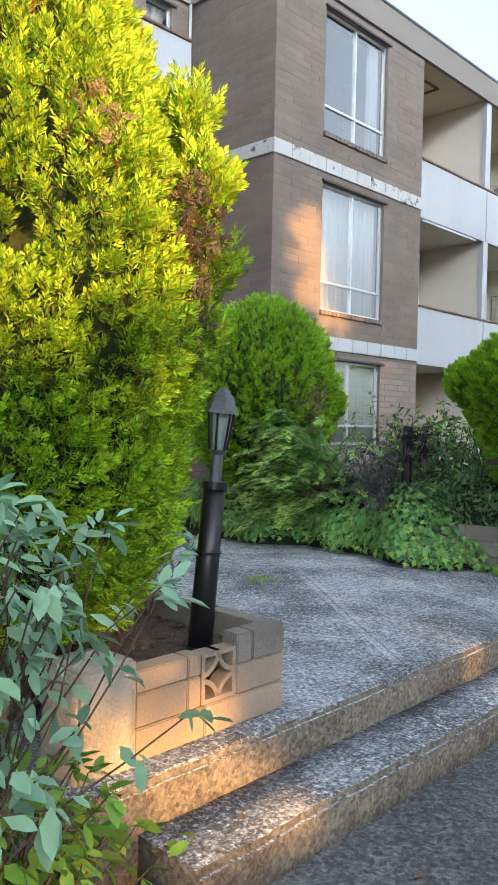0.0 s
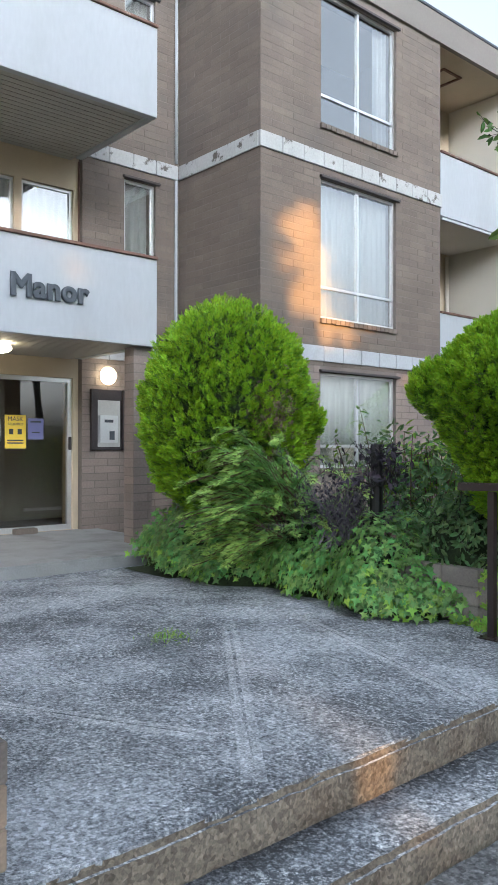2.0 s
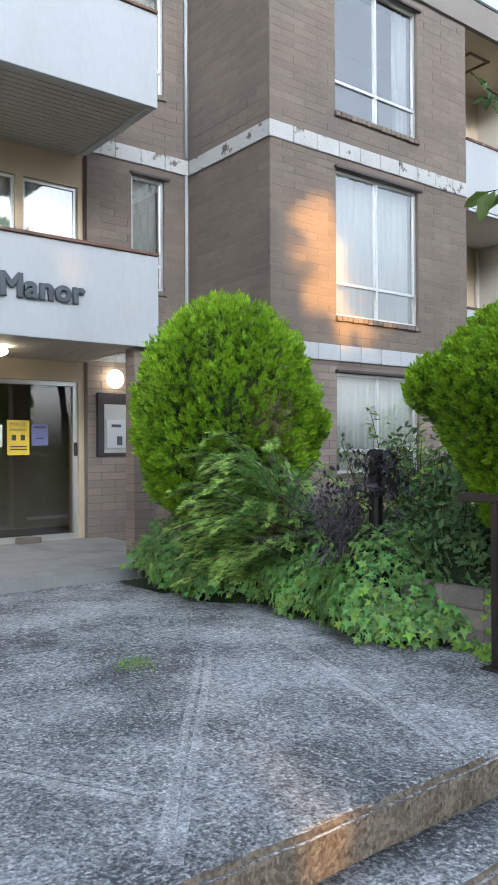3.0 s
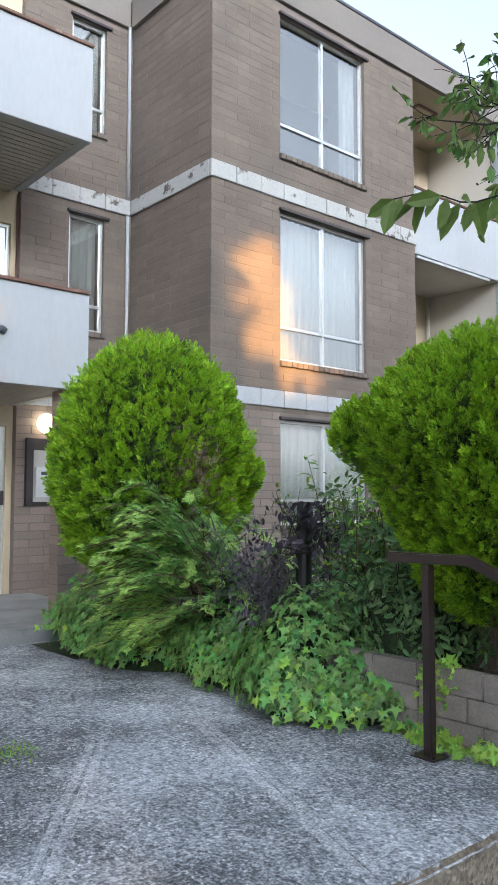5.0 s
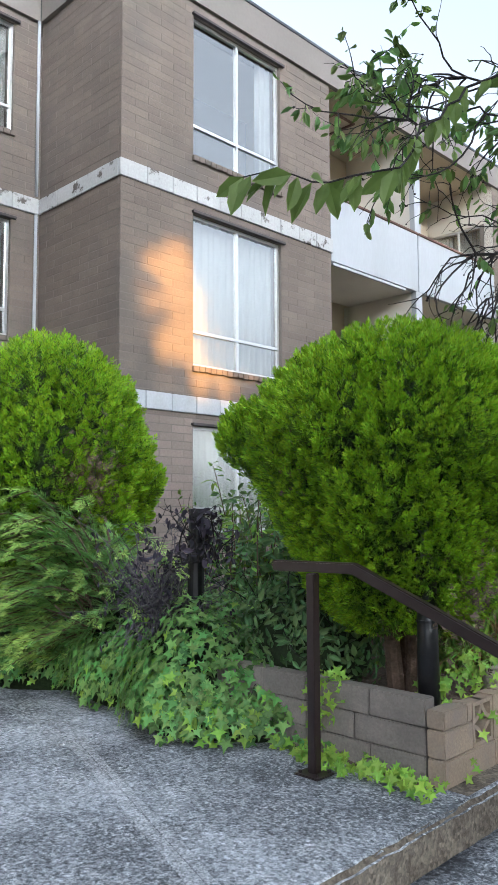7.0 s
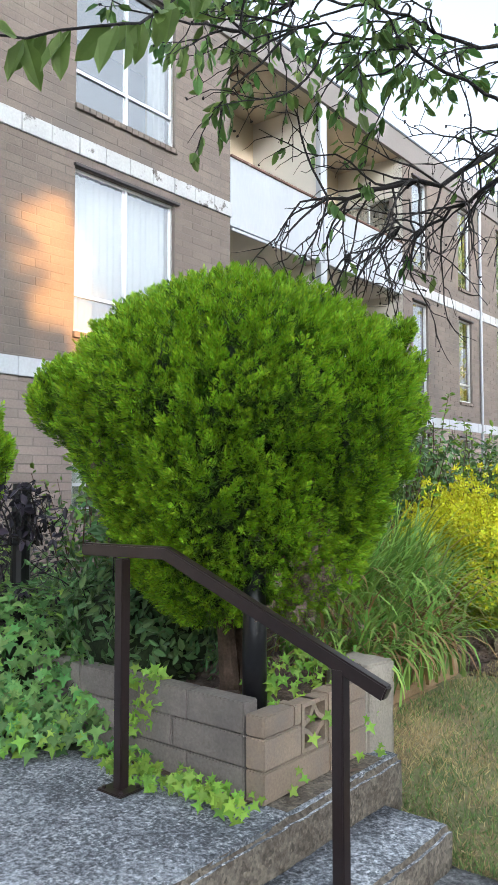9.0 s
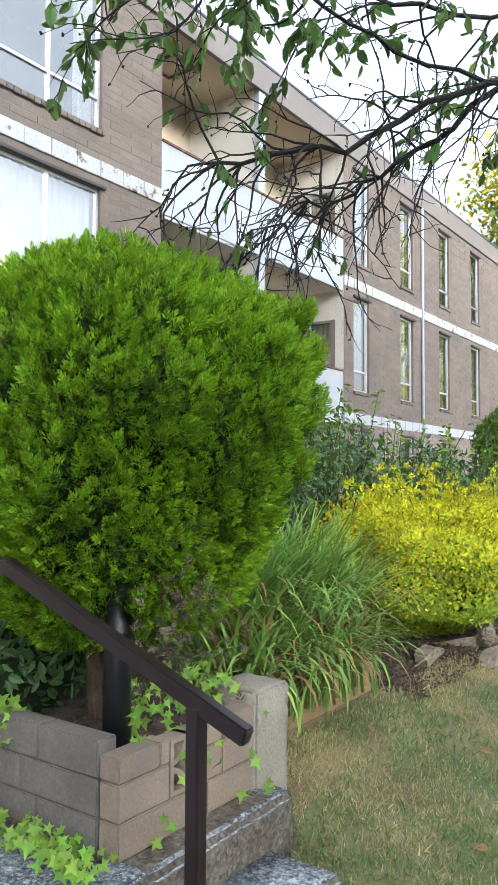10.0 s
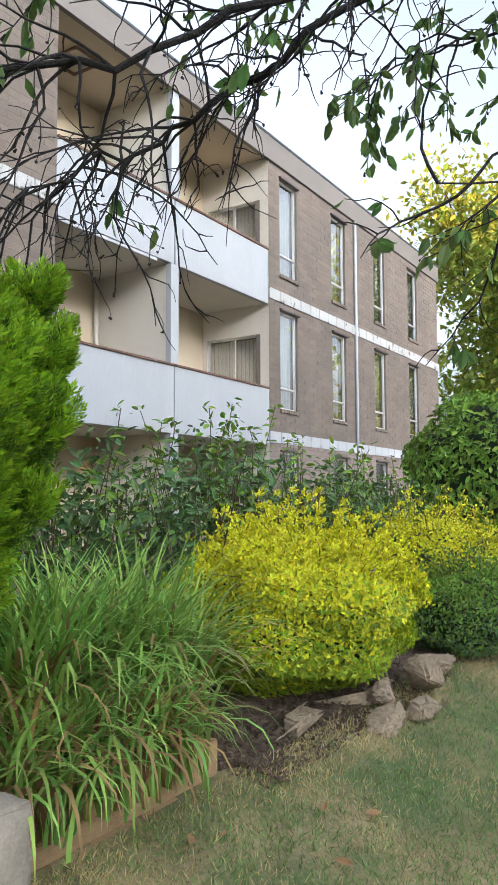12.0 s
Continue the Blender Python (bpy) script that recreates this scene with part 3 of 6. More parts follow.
def rough_kerb(name, x0, x1, y0, y1, z0, z1, material, label, seed):
    bm = B(x0, y0, z0, x1, y1, z1)
    n = int((y1 - y0) / 0.05)
    bmesh.ops.subdivide_edges(bm, edges=[e for e in bm.edges if abs(e.verts[0].co.y - e.verts[1].co.y) > 0.5], cuts=n)
    es = [e for e in bm.edges if abs(e.verts[0].co.x - x1) < 1e-4 and abs(e.verts[1].co.x - x1) < 1e-4 and abs(e.verts[0].co.z - z1) < 1e-4 and abs(e.verts[1].co.z - z1) < 1e-4]
    bmesh.ops.bevel(bm, geom=es, offset=0.022, segments=3, affect='EDGES')
    for v in bm.verts:
        if v.co.x > x1 - 0.05:
            v.co.x += 0.014 * noise.noise((v.co.y * 3, v.co.z * 5, seed)) + 0.007 * noise.noise((v.co.y * 16, v.co.z * 16, seed))
            if v.co.z > z1 - 0.03:
                v.co.z += 0.007 * noise.noise((v.co.y * 11, 3, seed)) - 0.003
    bm.normal_update()
    for f in bm.faces:
        f.material_index = 1 if f.normal.z > 0.9 else 0
    return tagged(link_mesh(name, bm, [material, M_CONC], None, "", True), label, "step", kind="structure")


rough_kerb("step_top", -3.10, -2.868, -4.0, 6.90, -0.345, -0.003, M_STEP, "worn coarse concrete edge of the forecourt", 2.0)
rough_kerb("step_lower", -2.90, -2.555, 1.55, 6.73, -0.40, -0.17, M_STEP, "pitted concrete step with pale worn nosing", 5.0)

# ---- building ----
X0, XB, XD = -8.5, -10.35, -10.45
ROOF = 8.36
COURSE, BRICK_L = 0.1016, 0.40


def wall(name, plane, at, a0, a1, z0, z1, openings, thick, material, label, facing=1):
    """A wall with openings through it; plane 'x' is at x=at and runs along y, plane 'y' the other way."""
    bm = bmesh.new()
    us = sorted({a0, a1, *[o[0] for o in openings], *[o[1] for o in openings]})
    zs = sorted({z0, z1, *[o[2] for o in openings], *[o[3] for o in openings]})
    for i in range(len(us) - 1):
        for j in range(len(zs) - 1):
            um, zm = (us[i] + us[i + 1]) / 2, (zs[j] + zs[j + 1]) / 2
            if any(o[0] < um < o[1] and o[2] < zm < o[3] for o in openings):
                continue
            if plane == 'x':
                box(bm, at - thick * facing, us[i], zs[j], at, us[i + 1], zs[j + 1])
            else:
                box(bm, us[i], at - thick * facing, zs[j], us[i + 1], at, zs[j + 1])
    bmesh.ops.remove_doubles(bm, verts=bm.verts, dist=1e-4)
    ob = link_mesh(name, bm, material)
    return tagged(ob, label, "wall", kind="structure")


BRICK_JOBS = []


def bricks(wall_ob, plane, at, a0, a1, z0, z1, openings, proud, sign, single):
    """Noted now, laid at the end of the file."""
    BRICK_JOBS.append((wall_ob, plane, at, a0, a1, z0, z1, openings, proud, sign, single))


def window(name, y0, y1, z0, z1, x, label, mull=0.5, transom=0.25, curtain=True, frame_mat=None, sill=True, head=True, curtain_part=(0.0, 1.0), cloth=None):
    """A metal-framed window set in the opening of a wall that faces +x."""
    root = empty(name, (x, (y0 + y1) / 2, z0))
    fm = frame_mat or M_ALU
    xf = x - 0.05
    w = 0.04
    bm = bmesh.new()
    box(bm, xf - 0.05, y0, z0, xf, y0 + w, z1); box(bm, xf - 0.05, y1 - w, z0, xf, y1, z1)
    box(bm, xf - 0.05, y0 + w, z0, xf, y1 - w, z0 + w); box(bm, xf - 0.05, y0 + w, z1 - w, xf, y1 - w, z1)
    wf = part("window_frame", bm, fm, root)
    zt = z0 + (z1 - z0) * transom
    if mull:
        ym = y0 + (y1 - y0) * mull
        part("mullion", B(xf - 0.045, ym - 0.02, z0 + w, xf + 0.004, ym + 0.02, z1 - w), fm, root)
    if transom:
        part("transom", B(xf - 0.043, y0 + w, zt - 0.02, xf + 0.002, y1 - w, zt + 0.02), fm, root)
    cols = [(y0 + w, ym), (ym, y1 - w)] if mull else [(y0 + w, y1 - w)]
    rows = [(z0 + w, zt), (zt, z1 - w)] if transom else [(z0 + w, z1 - w)]
    for c in cols:
        for r in rows:
            g = part("pane", B(xf - 0.028, c[0], r[0], xf - 0.022, c[1], r[1]), M_GLASS, wf)
            g.visible_shadow = False
    if sill:
        bm = bmesh.new()
        k = 0
        yy = y0 - 0.02
        while yy < y1:
            box(bm, x - 0.06, yy, z0 - 0.075 + 0.004 * (k % 3), x + 0.045, min(yy + 0.092, y1 + 0.02), z0 - 0.002, 0.004)
            yy += 0.10; k += 1
        part("window_sill", bm, M_BRICKS, root, "row of taupe sill bricks")
    if head:
        part("window_head", B(x - 0.05, y0 - 0.03, z1 + 0.003, x + 0.05, y1 + 0.06, z1 + 0.035), M_DARKMETAL, root, "dark metal drip strip")
    if curtain:
        n = 60
        ca, cb = y0 + (y1 - y0) * curtain_part[0], y0 + (y1 - y0) * curtain_part[1]
        ys = np.linspace(ca + 0.02, cb - 0.02, n)
        xs = x - (0.12 if cloth else 0.19) + 0.018 * np.sin(ys * 55) + 0.012 * np.sin(ys * 23 + 1)
        v = np.concatenate([np.stack([xs, ys, np.full(n, z0 + 0.02)], 1), np.stack([xs, ys, np.full(n, z1 - 0.01)], 1)])
        f = np.array([(i, i + 1, n + i + 1, n + i) for i in range(n - 1)])
        cu = np_mesh("curtain", v, f, cloth or M_CURTAIN, root, "white net curtain", True)
        so = cu.modifiers.new("thickness", 'SOLIDIFY'); so.thickness = 0.004
    settle(root)
    return tagged(root, label, "window", kind="structure")


T_WINS = [(9.45, 11.15, 0.88, 2.25), (9.45, 11.15, 3.02, 5.02), (9.45, 11.15, 5.80, 7.72)]
tower = wall("wall_tower_front", 'x', X0, 8.3, 12.32, -0.4, ROOF - 0.4, T_WINS, 0.3, M_MORTAR, "taupe brick tower wall facing the forecourt")
bricks(tower, 'x', X0, 8.3, 12.32, -0.3, 7.86, T_WINS, 0.003, 1, True)
t_side = wall("wall_tower_side", 'y', 8.3, XB - 0.3, X0 - 0.3, -0.4, ROOF - 0.4, [], -0.3, M_MORTAR, "taupe brick return wall of the tower")
bricks(t_side, 'y', 8.3, XB, X0, -0.3, 7.9, [], 0.003, -1, True)
S_WINS = [(7.35, 7.88, 3.45, 5.02), (7.35, 7.88, 6.22, 7.74)]
wing = wall("wall_entrance_wing", 'x', XB, 6.68, 8.3, -0.4, ROOF - 0.4, S_WINS, 0.3, M_MORTAR, "taupe brick wall beside the entrance")
bricks(wing, 'x', XB, 6.68, 8.3, -0.1, 7.9, S_WINS, 0.003, 1, True)
F_COLS = [(18.22, 18.93), (20.53, 21.25), (22.90, 23.62), (25.28, 26.0)]
F_WINS = [(a, b, z0, z1) for a, b in F_COLS for z0, z1 in ((0.88, 2.25), (3.08, 5.02), (5.75, 7.68))]
far = wall("wall_far_wing", 'x', X0, 17.80, 27.75, -0.4, ROOF - 0.4, F_WINS, 0.3, M_MORTAR, "taupe brick wall of the far wing")
bricks(far, 'x', X0, 17.80, 27.75, -0.3, 7.86, F_WINS, 0.003, 1, False)
tagged(link_mesh("wall_far_end", B(-22, 27.45, -0.4, X0 - 0.3, 27.75, ROOF - 0.4), M_MORTAR), "taupe end wall of the far wing", "wall", kind="structure")
tagged(link_mesh("wall_rear", B(-22.3, -8, -0.4, -22, 27.75, ROOF - 0.4), M_MORTAR), "plain rear wall of the apartment block", "wall", kind="structure")
tagged(link_mesh("wall_near_end", B(-22, -8, -0.4, XD - 0.3, -7.7, ROOF - 0.4), M_MORTAR), "plain near end wall of the block", "wall", kind="structure")

# bands, fascia, roof
k = 0
for zt, m, lab in ((5.39, M_BAND, "weathered white concrete band with black flaking stains"), (2.62, M_BANDB, "pale grey concrete floor band")):
    for nm, b in (("band_tower", (X0 - 0.02, 8.27, X0 + 0.03, 12.34)), ("band_return", (XB + 0.03, 8.27, X0 - 0.02, 8.29)), ("band_wing", (XB - 0.02, 6.70, XB + 0.03, 8.27)), ("band_far", (X0 - 0.02, 17.78, X0 + 0.03, 27.78))):
        root = empty(nm, (b[0], b[1], zt))
        along_y = (b[3] - b[1]) > (b[2] - b[0])
        n = max(1, round((b[3] - b[1] if along_y else b[2] - b[0]) / 0.42))
        for i in range(n):
            if along_y:
                d = (b[3] - b[1]) / n
                q = B(b[0], b[1] + i * d + 0.002, zt - 0.215, b[2] + 0.003 * (i % 2), b[1] + (i + 1) * d - 0.002, zt, bevel=0.006)
            else:
                d = (b[2] - b[0]) / n
                q = B(b[0] + i * d + 0.002, b[1] - 0.003 * (i % 2), zt - 0.215, b[0] + (i + 1) * d - 0.002, b[3], zt, bevel=0.006)
            part("panel", q, m, root)
        settle(root)
        tagged(root, lab, "band", kind="structure")


def fascia(name, x0, y0, x1, y1):
    root = empty(name, (x0, y0, 7.9))
    part("board", B(x0, y0, 7.90, x1, y1, 8.36), M_FASCIA, root)
    part("flashing", B(x0 - 0.01, y0 - 0.015, 8.363, x1 + 0.015, y1 + 0.015, 8.405), M_ROOFTRIM, root, "dark metal edge")
    settle(root)
    tagged(root, "taupe roof fascia with dark metal edge", "fascia", kind="structure")


fascia("trim_fascia_front", X0 - 0.03, 8.26, X0 + 0.05, 27.80)
fascia("trim_fascia_return", XB + 0.06, 8.24, X0 - 0.04, 8.30)
fascia("trim_fascia_wing", XB - 0.03, -8.0, XB + 0.05, 8.23)
tagged(link_mesh("ceiling_roof", B(-22.3, -8, ROOF - 0.40, XB - 0.03, 27.8, ROOF - 0.01), M_ROOFTRIM), "flat dark roof of the apartment block", "roof", kind="structure")
tagged(link_mesh("ceiling_roof_tower", B(XB - 0.03, 8.31, ROOF - 0.39, X0 - 0.04, 27.79, ROOF - 0.012), M_BEIGE), "flat roof slab with a pale soffit over the balconies", "roof", kind="structure")

# windows
for i, (a, b, z0, z1) in enumerate(T_WINS):
    window("window_%d" % (i + 1), a, b, z0, z1, X0, ("wide aluminium window with white curtains", "wide aluminium window with white curtains", "wide aluminium window with curtain drawn aside")[i], 0.5, 0.23, True, None, True, True, (0.80, 1.0) if i == 2 else (0.0, 1.0), M_SHEET if i == 0 else None)
for i, (a, b, z0, z1) in enumerate(S_WINS):
    window("window_%d" % (i + 4), a, b, z0, z1, XB, "narrow aluminium window with white curtain", 0, 0.23)
for i, (a, b, z0, z1) in enumerate(F_WINS):
    window("window_%d" % (i + 6), a, b, z0, z1, X0, "tall narrow aluminium window of the far wing", 0, 0.22)


# balconies between tower and far wing
def parapet(name, y0, y1, z0, z1, x=X0):
    root = empty(name, (x, y0, z0))
    part("panel", B(x - 0.10, y0, z0, x - 0.005, y1, z1, bevel=0.004), M_WHITE, root)
    part("cap", B(x - 0.13, y0, z1 + 0.001, x + 0.025, y1, z1 + 0.035, bevel=0.005), M_CAPWOOD, root, "reddish brown timber cap")
    settle(root)
    tagged(root, "white painted balcony parapet with brown cap", "parapet", kind="structure")


for z0, z1 in ((2.36, 3.42), (5.06, 6.11)):
    parapet("trim_parapet", 12.335, 14.86, z0, z1)
    parapet("trim_parapet", 14.885, 17.785, z0, z1)
    tagged(link_mesh("ceiling_balcony", B(-10.05, 12.34, z0 + 0.003, X0 - 0.105, 17.78, z0 + 0.16), M_CREAM), "pale balcony slab", "slab", kind="structure")
L_WIN = [(12.65, 14.35, 3.3, 4.35), (12.65, 14.35, 6.0, 7.05)]
tagged(wall("wall_balcony_back", 'x', -10.05, 12.32, 17.8, -0.4, 7.95, L_WIN, 0.3, M_BEIGE, "beige rendered wall behind the balconies"))
for i, (a, b, z0, z1) in enumerate(L_WIN):
    window("window_%d" % (i + 20), a, b, z0, z1, -10.05, "aluminium balcony window", 0.5, 0, True, None, False, False)
for z0, z1 in ((-0.4, 2.355), (2.53, 5.055), (5.23, 7.955)):
    tagged(link_mesh("wall_divider", B(-10.04, 14.80, z0, X0 - 0.11, 14.95, z1), M_CREAM), "pale dividing wall between balconies", "wall", kind="structure")
    tagged(link_mesh("post_divider", B(X0 - 0.105, 14.775, z0 if z0 < 0 else z0 + 0.93, X0 - 0.004, 14.975, z1), M_WHITE), "white painted pier at the balcony edge", "pier", kind="structure")
tagged(wall("wall_tower_inner", 'y', 12.32, -10.05, X0 - 0.305, -0.4, 7.95, [], 0.2, M_BEIGE, "beige wall at the side of the balconies"))
D_WIN = [(-9.95, -8.70, 3.3, 4.5), (-9.95, -8.70, 6.0, 7.15)]
tagged(wall("wall_far_inner", 'y', 17.8, -10.05, X0 - 0.002, -0.4, 7.95, D_WIN, -0.25, M_CREAM, "pale side wall with balcony windows"))
for a, b, z0, z1 in D_WIN:
    root = empty("window_22", ((a + b) / 2, 17.85, z0))
    bm = bmesh.new()
    for u in (a, (a + b) / 2 - 0.02, b - 0.04):
        box(bm, u, 17.84, z0, u + 0.04, 17.88, z1)
    box(bm, a + 0.04, 17.842, z0, b - 0.04, 17.878, z0 + 0.04); box(bm, a + 0.04, 17.842, z1 - 0.04, b - 0.04, 17.878, z1)
    part("window_frame", bm, M_ALU, root)
    g = part("pane", B(a + 0.04, 17.855, z0 + 0.04, b - 0.04, 17.861, z1 - 0.04), M_GLASS, root)
    g.visible_shadow = False
    for i in range(12):
        xx = a + 0.08 + i * (b - a - 0.14) / 12
        part("blind_slat", B(xx, 17.95, z0 + 0.05, xx + 0.075, 17.96, z1 - 0.05), M_CURTAIN, root)
    settle(root)
    tagged(root, "sliding balcony window with vertical blinds", "window", kind="structure")

# entrance wing: loggia wall, balconies, door
DOOR = (4.55, 6.60, 0.052, 2.12)
LW = [(5.85, 6.60, 3.75, 4.70), (5.0, 5.75, 3.5, 4.70)]
tagged(wall("wall_loggia", 'x', XD, -7.7, 6.68, -0.4, 7.95, [DOOR, *LW], 0.3, M_BEIGE, "beige stucco wall behind the entrance balconies"))
for i, (a, b, z0, z1) in enumerate(LW):
    window("window_%d" % (i + 24), a, b, z0, z1, XD, "white-framed balcony window with pale sheet", 0, 0, True, None, False, False, (0.0, 1.0), M_SHEET)
for z0, z1 in ((2.37, 3.40), (5.09, 6.15)):
    parapet("trim_parapet_entrance", 0.4, 6.66, z0, z1)
    bm = B(XD + 0.005, 0.4, z0 + 0.03, X0 - 0.105, 6.555, z0 + 0.17)
    n_b = 18
    w_b = (X0 - 0.105 - XD - 0.005) / n_b
    for i_b in range(n_b):
        box(bm, XD + 0.005 + i_b * w_b + 0.006, 0.4, z0 + 0.010, XD + 0.005 + (i_b + 1) * w_b - 0.006, 6.55, z0 + 0.029)
    tagged(link_mesh("ceiling_loggia", bm, M_SOFFIT), "grey boarded soffit under the balcony", "soffit", kind="structure")
    tagged(link_mesh("trim_parapet_return", B(XB + 0.04, 6.56, z0, X0 - 0.105, 6.655, z1), M_WHITE), "white side panel of the balcony", "parapet", kind="structure")

# interior box behind the entrance glass
tagged(link_mesh("floor_lobby", B(-13.5, 2.5, -0.1, XD - 0.3, 7.5, 0.02), M_DARKROOM), "dark lobby floor behind the glass door", "floor", kind="structure")
tagged(link_mesh("wall_lobby", B(-12.6, 2.5, 0.02, -12.4, 7.5, 2.36), M_SOFFIT), "dim lobby back wall", "wall", kind="structure")

tagged(link_mesh("porch", B(-10.75, 1.0, -0.2, -7.9, 6.95, 0.05, bevel=0.02), M_PORCH), "raised grey concrete landing before the entrance door", "landing", kind="structure")
bm = B(-8.80, 6.40, 0.051, -8.60, 6.655, 2.365)
pier = tagged(link_mesh("pier_entrance", bm, M_MORTAR), "brick pier under the balcony corner", "pier", kind="structure")
bricks(pier, 'x', -8.60, 6.40, 6.655, 0.03, 2.36, [], 0.003, 1, False)
bricks(pier, 'y', 6.40, -8.80, -8.60, 0.03, 2.36, [], 0.003, -1, False)

# ---- planting ----
PROFILE_EGG = ((0, 0.35), (0.12, 0.78), (0.35, 1.0), (0.55, 0.98), (0.78, 0.78), (0.92, 0.48), (1, 0.12))
PROFILE_TALL = ((0, 0.5), (0.08, 0.76), (0.25, 0.92), (0.42, 1.0), (0.6, 0.86), (0.75, 0.62), (0.88, 0.40), (1, 0.1))
PROFILE_MUSH = ((0, 0.34), (0.10, 0.56), (0.26, 0.68), (0.45, 0.82), (0.6, 0.93), (0.72, 0.89), (0.83, 0.75), (0.93, 0.50), (1, 0.2))
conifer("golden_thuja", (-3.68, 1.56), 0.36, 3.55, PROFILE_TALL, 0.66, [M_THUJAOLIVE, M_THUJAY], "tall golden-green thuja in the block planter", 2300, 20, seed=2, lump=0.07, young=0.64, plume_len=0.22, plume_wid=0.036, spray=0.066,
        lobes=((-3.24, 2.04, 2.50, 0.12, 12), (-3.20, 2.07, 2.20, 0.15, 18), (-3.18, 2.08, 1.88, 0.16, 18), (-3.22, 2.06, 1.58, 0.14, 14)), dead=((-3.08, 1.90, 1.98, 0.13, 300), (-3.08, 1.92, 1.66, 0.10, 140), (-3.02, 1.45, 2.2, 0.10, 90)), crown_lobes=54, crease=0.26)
conifer("round_thuja", (-6.85, 6.40), 0.50, 2.58, PROFILE_EGG, 0.78, [M_THUJAINNER, M_THUJA], "clipped egg-shaped green thuja in the ivy bed", 1800, 16, seed=3, lump=0.05, plume_len=0.22, plume_wid=0.034, spray=0.075, young=0.50, lobes=((-6.30, 6.98, 1.42, 0.15, 16),), dead=((-6.05, 6.24, 1.42, 0.20, 420),), crown_lobes=36, crease=0.32)
conifer("bushy_thuja", (-3.50, 6.52), 0.58, 2.12, PROFILE_MUSH, 0.78, [M_THUJAINNER, M_THUJA], "broad green thuja growing from the block planter", 2300, 30, seed=5, spray=0.050, plume_len=0.17, plume_wid=0.032, lump=0.07, young=0.48,
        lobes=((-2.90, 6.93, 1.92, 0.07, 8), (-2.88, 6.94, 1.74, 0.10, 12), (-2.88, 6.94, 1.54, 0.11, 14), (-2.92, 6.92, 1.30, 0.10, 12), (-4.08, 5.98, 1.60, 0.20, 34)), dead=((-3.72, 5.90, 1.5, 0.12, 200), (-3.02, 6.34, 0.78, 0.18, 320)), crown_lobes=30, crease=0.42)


# soil of the beds
def bed_z(x, y):
    if y < 8.62 and x > -3.36 and y > 7.0:
        return -0.6
    t = min(max((-3.05 - x) / 0.6, 0), 1) if y > 8.5 else 1.0
    return (-0.06 + 0.14 * t) * min(max((y - 5.8) / 1.0, 0.2), 1) + 0.03 * noise.noise((x * 2, y * 2, 4))


tagged(grid_sheet("soil", -8.5, -3.05, 6.02, 30, 70, 200, bed_z, M_SOIL), "dark soil of the planting bed", "soil", kind="structure")


# block planters with a stucco pillar at the outer end
def breeze_block(parent, x, y, z, w, h):
    """A pierced screen block: a frame with crossing arcs round a diamond."""
    t = 0.018
    bm = bmesh.new()
    d = 0.07
    box(bm, x - d, y - w / 2, z - h / 2, x, y - w / 2 + t, z + h / 2); box(bm, x - d, y + w / 2 - t, z - h / 2, x, y + w / 2, z + h / 2)
    box(bm, x - d, y - w / 2 + t, z - h / 2, x, y + w / 2 - t, z - h / 2 + t); box(bm, x - d, y - w / 2 + t, z + h / 2 - t, x, y + w / 2 - t, z + h / 2)
    n = 10
    for sy in (1, -1):
        for sz in (1, -1):
            cy, cz = y + sy * w / 2, z + sz * h / 2
            r = min(w, h) / 2 - 0.002
            for i in range(n):
                pts = []
                for rr in (r - t * 0.55, r + t * 0.55):
                    for k in (i, i + 1):
                        a = math.pi / 2 * k / n
                        pts.append((cy - sy * rr * math.cos(a), cz - sz * rr * math.sin(a)))
                vs = [bm.verts.new((xx, p[0], p[1])) for xx in (x - d, x - 0.004) for p in (pts[0], pts[1], pts[3], pts[2])]
                for q in ((0, 1, 2, 3), (4, 5, 6, 7), (0, 1, 5, 4), (1, 2, 6, 5), (2, 3, 7, 6), (3, 0, 4, 7)):
                    bm.faces.new([vs[k] for k in q])
    bmesh.ops.remove_doubles(bm, verts=bm.verts, dist=0.0005)
    bmesh.ops.recalc_face_normals(bm, faces=bm.faces)
    return part("breeze_block", bm, M_BLOCK, parent, "pierced concrete screen block")


